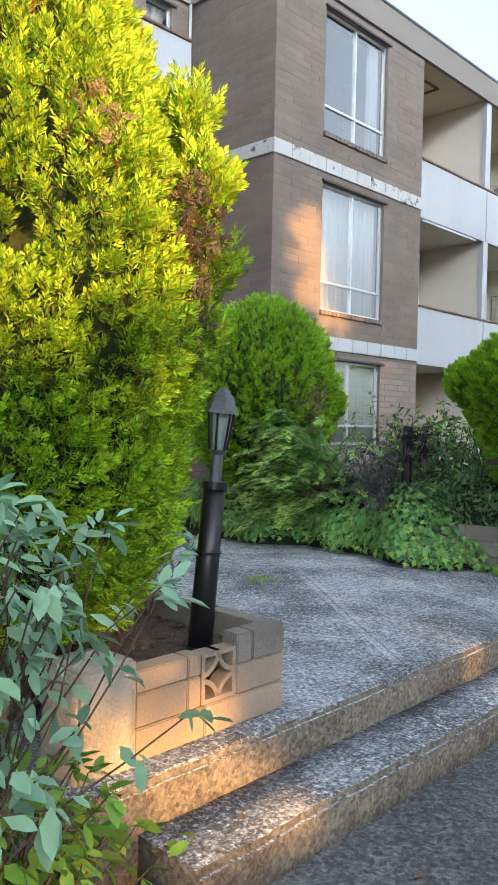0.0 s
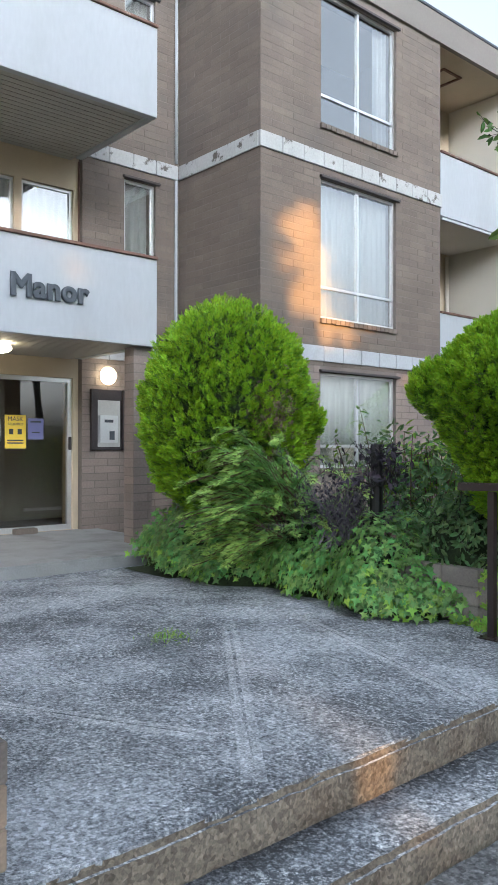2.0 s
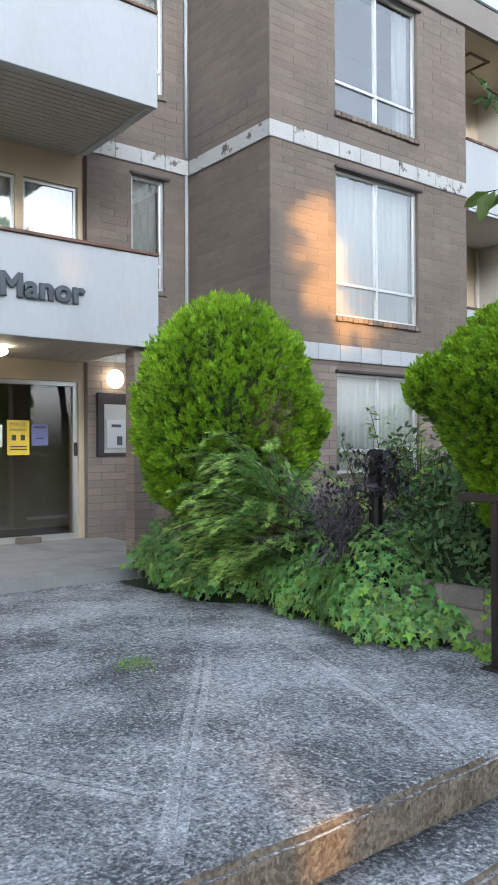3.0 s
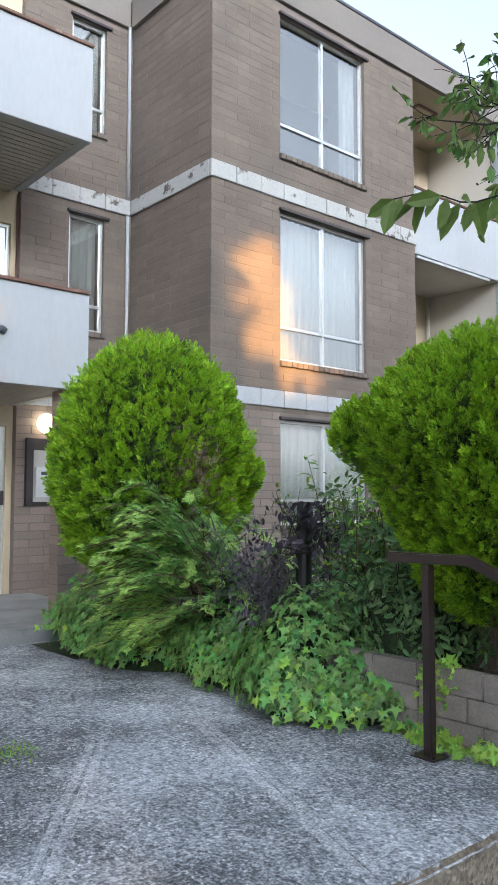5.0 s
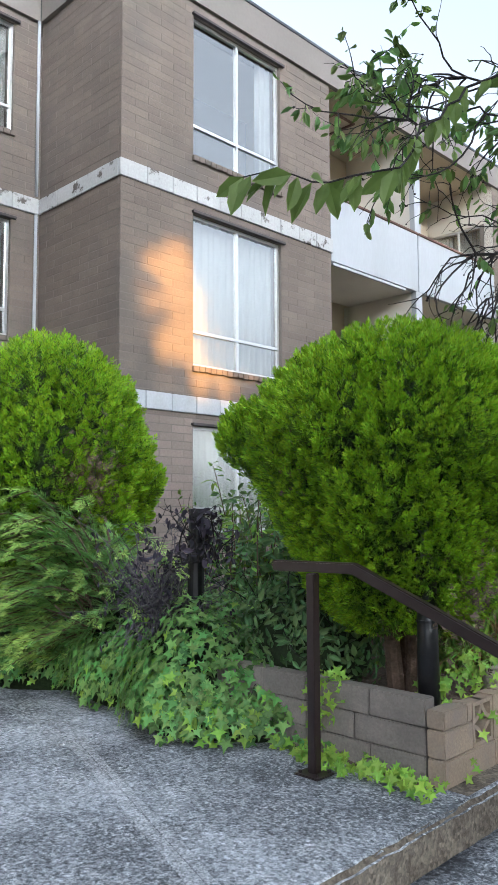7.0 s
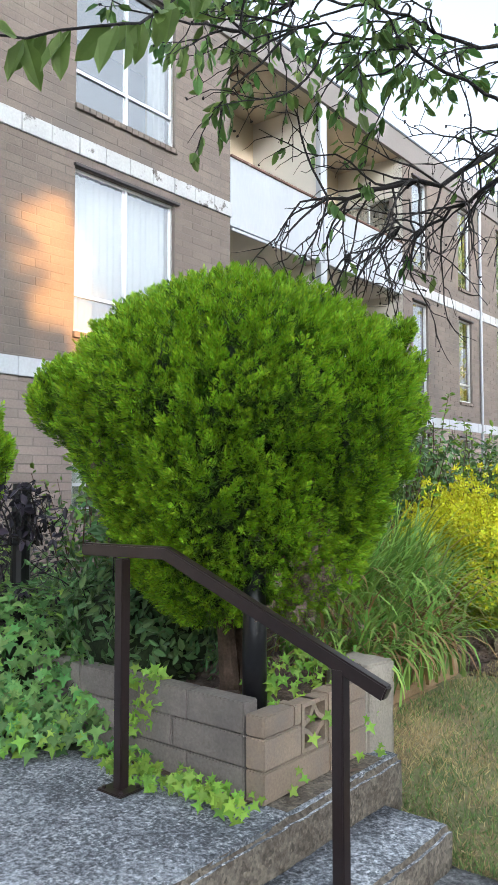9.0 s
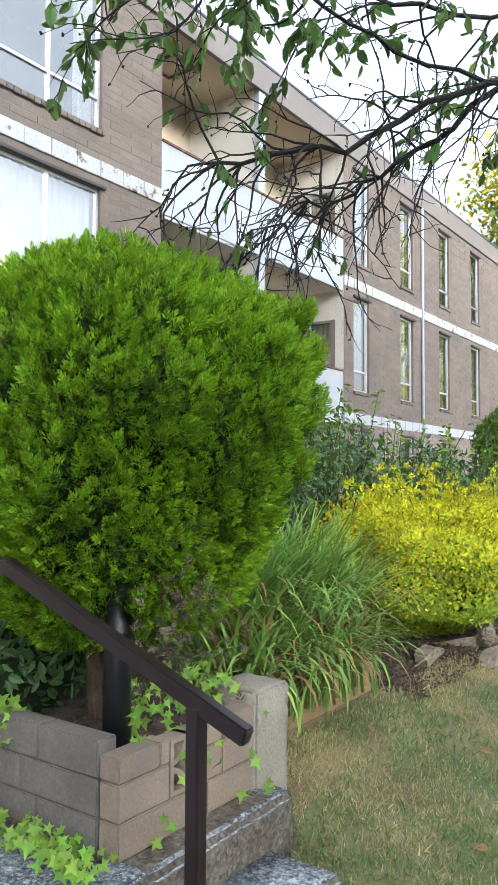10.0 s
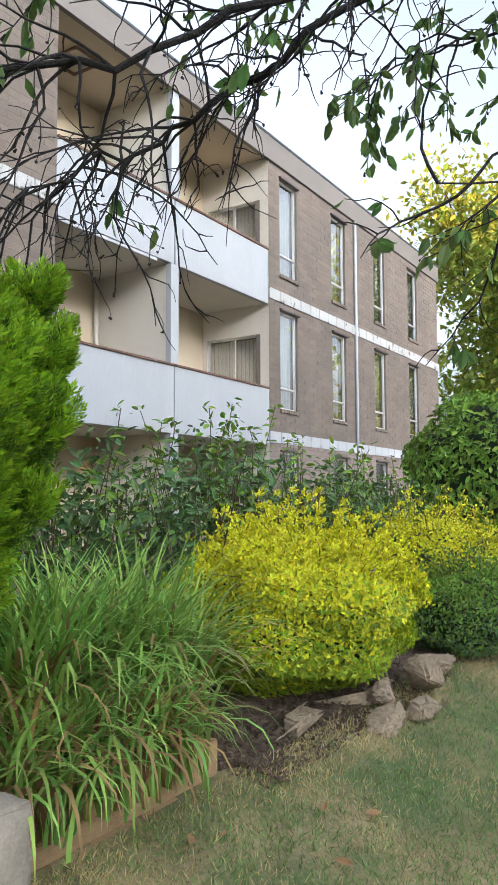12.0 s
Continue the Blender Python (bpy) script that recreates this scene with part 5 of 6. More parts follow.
strap_clump("daylily_clump", [(-3.42, 7.35, 0.08), (-3.42, 7.7, 0.08), (-3.38, 8.05, 0.08)], 1000, 0.8, 62, "drooping half-dry strap leaves over the timber edging", [M_GRASSB, M_GRASSD], 1.4)


# golden privet
def privet(centre, radii, count, seed, label, mats, flowers=0):
    root = empty("privet_bush", (centre[0], centre[1], 0.05))
    rng = np.random.default_rng(seed)
    bm = bmesh.new()
    ends = []
    for k in range(190):
        d = unit(rng.normal(0, 1, 3)); d[2] = abs(d[2])
        st = np.array(centre) + d * np.array(radii) * 0.6
        pts = wander(rng, st, d * np.array(radii) + np.array([0, 0, 0.35]), 0.40 * max(radii[:2]) * rng.uniform(0.8, 1.35), 5, 0.18)
        tube(bm, pts, 0.004, 0.0015, 4)
        ends += pts[1:] * 2
    part("stem", bm, M_TRUNK, root, "thin twigs")
    # lower leaves darker: partly their own green, partly shade put into the colour
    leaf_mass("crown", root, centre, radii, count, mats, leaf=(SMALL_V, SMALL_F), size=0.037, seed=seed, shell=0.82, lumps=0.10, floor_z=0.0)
    at = np.array(ends); at = at[rng.integers(0, len(at), count // 3)] + rng.normal(0, 0.014, (count // 3, 3))
    v, f = strew(SMALL_V, SMALL_F, at, rng.normal(0, 0.7, at.shape) + np.array([0, 0, 0.6]), rng.normal(0, 1, at.shape), rng.uniform(0.028, 0.042, len(at)))
    np_mesh("young_shoot", v, f, mats[-1], root, "bright young shoot leaves")
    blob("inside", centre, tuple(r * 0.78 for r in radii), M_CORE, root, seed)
    for k in range(flowers):
        a = rng.uniform(-0.9, 0.3)
        p = np.array(centre) + np.array(radii) * np.array([0.75 * math.cos(a), 0.75 * math.sin(a), rng.uniform(-0.1, 0.5)]) * 1.12
        b2 = bmesh.new()
        for q in range(7):
            bmesh.ops.create_uvsphere(b2, u_segments=6, v_segments=4, radius=0.012, matrix=Matrix.Translation(Vector(p) + Vector(rng.normal(0, 0.012, 3))))
        part("flower", b2, M_CREAM, root, "small cream flower head")
    settle(root)
    return tagged(root, label, "bush")


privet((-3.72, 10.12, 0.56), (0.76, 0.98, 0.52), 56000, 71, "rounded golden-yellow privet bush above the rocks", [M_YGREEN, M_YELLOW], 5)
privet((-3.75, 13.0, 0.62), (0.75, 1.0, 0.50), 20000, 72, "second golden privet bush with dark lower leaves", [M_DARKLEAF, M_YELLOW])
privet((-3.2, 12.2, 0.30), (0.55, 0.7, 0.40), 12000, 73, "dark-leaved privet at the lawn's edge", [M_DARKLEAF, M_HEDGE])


def tall_shrub(centre, radii, count, seed, label, shoots):
    root = empty("tall_shrub", (centre[0], centre[1], 0.05))
    rng = np.random.default_rng(seed)
    bm = bmesh.new()
    ends = []
    for k in range(60 + shoots):
        long = k < shoots
        st = np.array([centre[0] + rng.normal(0, radii[0] * 0.45), centre[1] + rng.normal(0, radii[1] * 0.45), 0.1])
        top = centre[2] + radii[2] * (rng.uniform(1.1, 1.45) if long else rng.uniform(0.3, 0.95))
        pts = wander(rng, st, np.array([rng.normal(0, 0.12), rng.normal(0, 0.12), 1]), top, 12, 0.06)
        tube(bm, pts, 0.009, 0.003, 4)
        for i in range(4, 13):
            ends += [pts[i]] * (6 if long and i > 7 else 2)
    part("stem", bm, M_TRUNK, root, "upright thin stems")
    at = np.array(ends) + rng.normal(0, 0.03, (len(ends), 3))
    v, f = strew(LEAF_V, LEAF_F, at, rng.normal(0, 1, at.shape) * (1, 1, 0.5), np.array([0, 0, 1.0]) + rng.normal(0, 0.5, at.shape), rng.uniform(0.05, 0.11, len(at)))
    np_mesh("shoot_leaves", v, f, M_HEDGE, root, "leaves along upright shoots")
    leaf_mass("crown", root, centre, radii, count, [M_DARKLEAF, M_DARKLEAF], size=0.085, seed=seed, shell=0.35, lumps=0.25)
    settle(root)
    tagged(root, label, "shrub")


tall_shrub((-5.0, 9.6, 0.85), (0.8, 0.9, 0.75), 2600, 81, "dark open shrub with upright shoots before the balconies", 5)
tall_shrub((-5.1, 11.2, 0.95), (0.8, 0.9, 0.85), 2800, 82, "dark leafy shrub with tall shoots in the bed", 7)
tall_shrub((-4.7, 12.9, 0.85), (0.8, 1.0, 0.75), 2600, 83, "leafy green shrub with long shoots in the bed", 6)
tall_shrub((-5.6, 8.0, 0.7), (0.8, 0.8, 0.6), 2200, 84, "dark shrub behind the strap leaves", 3)
tall_shrub((-5.2, 15.0, 0.85), (1.0, 1.2, 0.75), 2600, 85, "dark shrub before the far wing", 4)

root = empty("round_hedge", (-4.1, 18.0, 0))
leaf_mass("crown", root, (-4.1, 18.0, 1.45), (1.75, 1.75, 1.65), 15000, M_HEDGE, size=0.12, seed=91, shell=0.86, lumps=0.06, floor_z=0.0)
blob("inside", (-4.1, 18.0, 1.40), (1.55, 1.55, 1.5), M_CORE, root, 8, 0.06)
settle(root)
tagged(root, "large clipped round green hedge by the far wing", "hedge")


# trees
def tree(name, x, y, h, crown_r, mats, leaves, size, seed, label, crown_low=0.25):
    root = empty(name, (x, y, -0.4))
    rng = np.random.default_rng(seed)
    bm = bmesh.new()
    tube(bm, wander(rng, (x, y, -0.4), (0.02, 0.03, 1), h * 0.62, 8, 0.05), 0.035 * h / 2.2, 0.10, 10)
    part("trunk", bm, M_TRUNK, root, "brown tapered trunk", True)
    bm = bmesh.new()
    clumps = []
    for k in range(34):
        z = rng.uniform(crown_low, 0.62) * h
        a = rng.uniform(0, 2 * math.pi)
        s = rng.uniform(0.45, 1.0)
        pts = wander(rng, (x, y, z), (math.cos(a), math.sin(a), rng.uniform(0.2, 1.3)), crown_r * s, 7, 0.16)
        tube(bm, pts, 0.09, 0.02, 5)
        clumps += [pts[4], pts[5], pts[7], pts[7] + rng.normal(0, 0.5, 3), pts[6] + rng.normal(0, 0.6, 3)]
    part("limb", bm, M_TRUNK, root, "spreading limbs")
    cl = np.array(clumps)
    at = cl[rng.integers(0, len(cl), leaves)] + rng.normal(0, crown_r * 0.12, (leaves, 3))
    v, f = strew(SMALL_V, SMALL_F, at, rng.normal(0, 1, at.shape) + np.array([0, 0, -0.4]), rng.normal(0, 0.6, at.shape) + np.array([0, 0, 1.0]), size * rng.uniform(0.6, 1.3, leaves))
    np_mesh("crown", v, f, mats, root, "many small leaves in uneven clumps")
    settle(root)
    return tagged(root, label, "tree")


tree("garden_tree", -7.0, 34.0, 15.0, 5.8, M_TREE, 40000, 0.30, 101, "tall tree with sunlit yellow-green leaves behind the block", 0.15)


# cherry tree whose branches hang over the path
def cherry():
    rng = np.random.default_rng(111)
    root = empty("cherry_tree", (-0.35, 11.2, -0.35))
    bm = bmesh.new()
    tube(bm, [(-0.35, 11.2, -0.4), (-0.33, 11.15, 0.6), (-0.38, 11.05, 1.8), (-0.45, 10.9, 2.9), (-0.3, 11.0, 4.4)], 0.17, 0.08, 12)
    part("trunk", bm, M_BARK, root, "dark cherry trunk", True)
    limbs = [
        ([(-0.42, 10.9, 2.8), (-1.0, 9.8, 3.60), (-1.7, 8.6, 3.72), (-2.3, 7.6, 3.05), (-2.75, 7.1, 2.68), (-3.15, 6.75, 2.58)], 0.026, 0.009, 52, 0.05, 0.10),
        ([(-1.0, 9.8, 3.60), (-1.75, 8.7, 3.85), (-2.5, 7.7, 3.45), (-2.9, 7.1, 3.55), (-3.2, 6.8, 3.62), (-3.4, 6.65, 3.62)], 0.015, 0.004, 32, 0.7, 0.03),
        ([(-1.7, 8.6, 3.72), (-2.35, 7.9, 3.15), (-2.75, 7.7, 2.78), (-3.1, 7.55, 2.62), (-3.4, 7.35, 2.5)], 0.020, 0.004, 38, 0.03, 0.14),
        ([(-0.8, 10.1, 3.2), (-1.4, 9.2, 3.4), (-1.95, 8.7, 3.35), (-2.3, 8.4, 3.2)], 0.018, 0.003, 16, 0.7, 0.10),
        ([(-0.5, 10.6, 2.9), (-1.1, 9.3, 2.75), (-1.55, 8.4, 2.5), (-1.9, 7.7, 2.3)], 0.014, 0.003, 8, 0.2, 0.06),
        ([(-1.75, 8.7, 3.85), (-1.75, 6.9, 3.4), (-1.85, 5.9, 3.05), (-1.98, 5.4, 2.92)], 0.012, 0.003, 20, 0.6, 0.02),
        ([(-2.3, 7.6, 3.05), (-2.65, 6.95, 3.12), (-2.9, 6.45, 3.18), (-3.12, 6.05, 3.06)], 0.010, 0.003, 16, 0.8, 0.03),
    ]
    tw = bmesh.new()
    la, ld, ba, bd = [], [], [], []
    for pts, r0, r1, n, leafy, sag in limbs:
        P = [np.array(p) for p in pts]
        dense = []
        for a, b in zip(P[:-1], P[1:]):
            for k in range(5):
                dense.append(a + (b - a) * k / 5 + rng.normal(0, 0.017, 3))
        dense.append(P[-1])
        lb = bmesh.new()
        tube(lb, dense, r0, r1, 8)
        part("limb", lb, M_BARK, root, "knobbly dark limb")
        for k in range(n):
            i = int(len(dense) * (0.30 + 0.70 * rng.random())) if k else len(dense) - 1
            i = min(i, len(dense) - 1)
            t = unit(dense[min(i + 1, len(dense) - 1)] - dense[max(i - 2, 0)])
            d = t * 0.7 + rng.normal(0, 0.6, 3) + np.array([-0.15, -0.1, -0.25])
            ln = rng.uniform(0.25, 0.85)
            q = wander(rng, dense[i], d, ln, 9, 0.20, sag)
            tube(tw, q, 0.0065, 0.0018, 5)
            for j in (3, 5, 6, 7, 8):
                sub = wander(rng, q[j], unit(q[j] - q[j - 1]) + rng.normal(0, 0.8, 3), rng.uniform(0.06, 0.26), 5, 0.25, 0.06)
                tube(tw, sub, 0.0032, 0.0012, 4)
                if rng.random() < 0.35:
                    cyl(tw, sub[-1], sub[-1] + rng.normal(0, 0.008, 3), 0.006, 0.003, 5)
                if rng.random() < leafy:
                    for w in range(rng.integers(3, 7)):
                        la.append(sub[rng.integers(1, 6)]); ld.append(unit(sub[-1] - sub[0]) * 0.6 + rng.normal(0, 0.45, 3) + np.array([0, 0, -0.9]))
            if rng.random() < leafy:
                for w in range(4):
                    la.append(q[-1 - w]); ld.append(unit(q[-1] - q[-3]) + rng.normal(0, 0.5, 3) + np.array([0, 0, -0.7]))
    low = [np.array(p) for p in ((-1.85, 5.9, 3.05), (-2.15, 5.6, 2.85), (-2.38, 5.25, 2.60), (-2.38, 4.96, 2.36), (-2.30, 4.70, 2.12), (-2.45, 4.53, 2.10), (-2.62, 4.43, 2.12))]
    low = [a + (b - a) * k / 4 + rng.normal(0, 0.008, 3) for a, b in zip(low[:-1], low[1:]) for k in range(4)] + [low[-1]]
    lb = bmesh.new()
    tube(lb, low, 0.006, 0.0016, 6)
    part("limb", lb, M_BARK, root, "thin leafy drooping branch")
    for k, (a, b) in enumerate(zip(low[:-1], low[1:])):
        for w in range(2 + k % 2):
            p = a + (b - a) * rng.random()
            ba.append(p); bd.append(unit(b - a) * 0.5 + rng.normal(0, 0.4, 3) + np.array([0, 0, -0.8]))
    ba, bd = np.array(ba), np.array(bd)
    for p, d in zip(ba, bd):
        v, f = strew(LEAF_V, LEAF_F, p[None], d[None], rng.normal(0, 0.5, (1, 3)) + np.array([0.5, -0.8, 0.3]), rng.uniform(0.07, 0.12, 1))
        np_mesh("leaf", v, f, M_CHERRY, root)
    part("twig_spread", tw, M_BARK, root, "tangle of dark bare twigs")
    la, ld = np.array(la), np.array(ld)
    v, f = strew(LEAF_V, LEAF_F, la, ld, rng.normal(0, 1, la.shape), rng.uniform(0.05, 0.10, len(la)))
    np_mesh("crown", v, f, M_CHERRY, root, "hanging oval green leaves")
    settle(root)
    tagged(root, "cherry tree with bare twiggy branches overhanging the path", "tree")


cherry()


# trees added out of view over the road, which keep most of the low sun off the front but for gaps in their leaves
TREE_X = 28.0
SUNLIT = [  # where the sun comes through: a place, and the half width and height of the gap
    (X0, 8.97, 4.24, 0.50, 0.44), (X0, 9.08, 3.80, 0.50, 0.32), (X0, 9.20, 3.30, 0.40, 0.40), (X0, 10.0, 2.86, 0.66, 0.18), (X0, 9.75, 3.55, 0.20, 0.50),
    (X0, 11.35, 1.85, 0.14, 0.30), (X0, 5.3, 3.32, 0.50, 0.10), (-3.1, 1.5, 2.75, 1.3, 1.25), (-3.0, 1.75, 0.0, 0.62, 0.28),
    (-2.87, 3.75, -0.07, 0.42, 0.11), (-2.56, 2.15, -0.26, 0.50, 0.11)]


def sun_block_trees():
    rng = np.random.default_rng(121)
    gaps = []
    for x, y, z, ry, rz in SUNLIT:
        k = (TREE_X - x) / SUN_TO.x
        gaps.append((y + k * SUN_TO.y, z + k * SUN_TO.z, ry, rz))
    for k in range(11):
        y = -21 + 4.0 * k
        root = empty("sun_block_tree", (TREE_X, y, -0.4))
        h = 16.2 + 0.4 * math.sin(k * 2.3)
        bm = bmesh.new()
        tube(bm, wander(rng, (TREE_X, y, -0.4), (0, 0.02, 1), h * 0.3, 8, 0.04), 0.30, 0.20, 8)
        part("trunk", bm, M_TRUNK, root)
        n = 17000
        yy = y + rng.uniform(-2.3, 2.3, n)
        zz = rng.uniform(0.0, h, n)
        keep = zz < h - 0.5 * ((yy - y) / 2.3) ** 2
        rag = np.array([noise.noise((a * 2.6, b * 2.6, 5)) for a, b in zip(yy, zz)])
        # leaves left out along the sun's way to each chosen patch
        for gy, gz, ry, rz in gaps:
            e = ((yy - gy) / (ry + 0.10)) ** 2 + ((zz - gz) / (rz + 0.10)) ** 2
            keep &= e > 1 + 0.8 * rag
        at = np.stack([TREE_X + rng.normal(0, 0.40, n), yy, zz], axis=1)[keep]
        v, f = strew(SMALL_V, SMALL_F, at, rng.normal(0, 1, at.shape) * (0.3, 1, 1), np.array([1.6, 0, 0]) + rng.normal(0, 0.4, at.shape), rng.uniform(0.26, 0.44, len(at)))
        np_mesh("crown", v, f, M_HEDGE, root)
        settle(root)
        tagged(root, "dense tall tree added out of view to block the low sun", "tree", "street trees")


sun_block_trees()

# ---- edging, rocks, lawn ----
root = empty("timber_edging", (-3.32, 7.9, 0))
part("board", B(-3.36, 7.12, -0.02, -3.30, 8.5, 0.15, bevel=0.006), M_TIMBER, root)
part("board", B(-3.37, 7.20, -0.20, -3.28, 8.42, -0.025, bevel=0.006), M_TIMBER, root)
settle(root)
tagged(root, "sawn timber edging board of the planting bed", "edging")


def rock(x, y, z, sx, sy, sz, seed, turn, tilt=0):
    rg = random.Random(seed)
    bm = bmesh.new()
    for k in range(19):
        v = Vector((rg.gauss(0, 1), rg.gauss(0, 1), rg.gauss(0, 1))).normalized()
        v = Vector([math.copysign(min(abs(a) ** 0.6, 0.88), a) for a in v])
        bm.verts.new((v.x * sx * 0.85, v.y * sy * 0.85, v.z * sz * 0.66))
    hull = bmesh.ops.convex_hull(bm, input=bm.verts)
    bmesh.ops.delete(bm, geom=[g for g in hull["geom_interior"] if isinstance(g, bmesh.types.BMVert)], context='VERTS')
    bmesh.ops.dissolve_limit(bm, angle_limit=radians(9), verts=bm.verts, edges=bm.edges)
    bmesh.ops.bevel(bm, geom=list(bm.edges), offset=0.016, segments=2, affect='EDGES')
    bmesh.ops.triangulate(bm, faces=bm.faces)
    bmesh.ops.subdivide_edges(bm, edges=[e for e in bm.edges if e.calc_length() > 0.06], cuts=2, use_grid_fill=True)
    for v in bm.verts:
        v.co += Vector((rg.gauss(0, 0.004), rg.gauss(0, 0.004), rg.gauss(0, 0.004)))
    bmesh.ops.transform(bm, matrix=pose(x, y, z, tilt, 6 * math.sin(seed), turn), verts=bm.verts)
    tagged(link_mesh("garden_rock", bm, M_ROCK), "rough tan garden rock edging the bed", "rock", "rocks along the bed")


for r in ((-3.00, 9.85, -0.06, 0.14, 0.28, 0.15, 1, 12, 14), (-3.10, 10.10, 0.06, 0.12, 0.17, 0.13, 2, -20), (-2.93, 10.32, -0.06, 0.13, 0.33, 0.12, 3, 4, -4), (-3.02, 10.62, 0.10, 0.15, 0.23, 0.21, 5, -10), (-3.30, 9.35, 0.03, 0.12, 0.26, 0.09, 6, 8), (-3.15, 11.35, 0.02, 0.14, 0.25, 0.10, 7, 12)):
    rock(*r)


rng = np.random.default_rng(151)
n = 3200
at = np.stack([-3.02 - 0.55 * rng.random(n), rng.uniform(8.55, 11.2, n), np.zeros(n)], axis=1)
at[:, 2] = np.array([max(bed_z(a, b), lawn_z(a, b)) + 0.006 for a, b, _ in at])
v, f = strew(np.array([(-0.35, -1, 0), (0.35, -1, 0.15), (0.3, 1, 0), (-0.3, 1, 0.15)]), SMALL_F, at, rng.normal(0, 1, (n, 3)) * (1, 1, 0.35), np.tile((0, 0, 1.0), (n, 1)) + rng.normal(0, 0.5, (n, 3)), rng.uniform(0.006, 0.022, n))
tagged(np_mesh("bark_chip_litter", v, f, M_DEAD), "dry leaf and bark litter on the bed soil", "litter", kind="stuff")


def turf():
    rng = np.random.default_rng(131)
    n = 60000
    y = 6.74 + 8.5 * rng.random(n) ** 1.5
    x = rng.uniform(-3.25, -1.66, n)
    z = np.array([lawn_z(a, b) for a, b in zip(x, y)])
    at = np.stack([x, y, z - 0.003], axis=1)
    patch = np.array([noise.noise((a * 1.4, b * 1.4, 7)) for a, b in zip(x, y)])
    straw = (patch + rng.normal(0, 0.22, n) + (x < -2.9) * 0.35 + (y < 7.3) * 0.25) > 0.22
    v, f = strew(np.array([(-0.06, 0, 0), (0.06, 0, 0), (0.03, 0.6, 0.08), (0, 1, 0.25)]), SMALL_F, at, np.array([0, 0, 0.8]) + rng.normal(0, 0.5, (n, 3)) * (1, 1, 0.2), rng.normal(0, 1, (n, 3)), rng.uniform(0.018, 0.05, n))
    tagged(np_mesh("turf", v, f, [M_LAWNBLADE, M_STRAW], None, "", False, straw.astype(int)), "short patchy green and straw-coloured turf", "grass", kind="stuff")


turf()
rng = np.random.default_rng(141)
for k in range(16):
    x, y = rng.uniform(-3.0, -1.8), rng.uniform(7.3, 11)
    v, f = strew(LEAF_V, LEAF_F, np.array([[x, y, lawn_z(x, y) + 0.025]]), rng.normal(0, 1, (1, 3)) * (1, 1, 0.2), np.array([[0, 0, 1.0]]) + rng.normal(0, 0.3, (1, 3)), np.array([rng.uniform(0.05, 0.09)]))
    tagged(np_mesh("fallen_leaf", v, f, M_GRASSD), "dry brown fallen leaf on the lawn", "leaf", "fallen leaves")
for k, (x, y, z) in enumerate(((-2.72, 1.9, -0.16), (-2.66, 5.9, -0.16), (-2.4, 1.9, -0.33), (-2.2, 2.3, -0.33), (-2.9, 6.6, 0.01), (-2.35, 7.15, -0.30))):
    v, f = strew(LEAF_V, LEAF_F, np.array([[x, y, z]]), rng.normal(0, 1, (1, 3)) * (1, 1, 0.1), np.array([[0.2, 0, 1.0]]), np.array([0.06]))
    tagged(np_mesh("fallen_leaf", v, f, M_DEAD), "reddish fallen leaf on the step", "leaf", "fallen leaves")
at = np.stack([rng.normal(-4.88, 0.07, 140), rng.normal(4.30, 0.07, 140), np.zeros(140)], axis=1)
v, f = strew(SMALL_V * (0.3, 1, 1), SMALL_F, at, np.array([0, 0, 0.7]) + rng.normal(0, 0.5, at.shape), rng.normal(0, 1, at.shape), rng.uniform(0.02, 0.05, 140))
tagged(np_mesh("joint_weed", v, f, M_IVYLIGHT), "small weeds growing in the slab crack", "weed", kind="stuff")

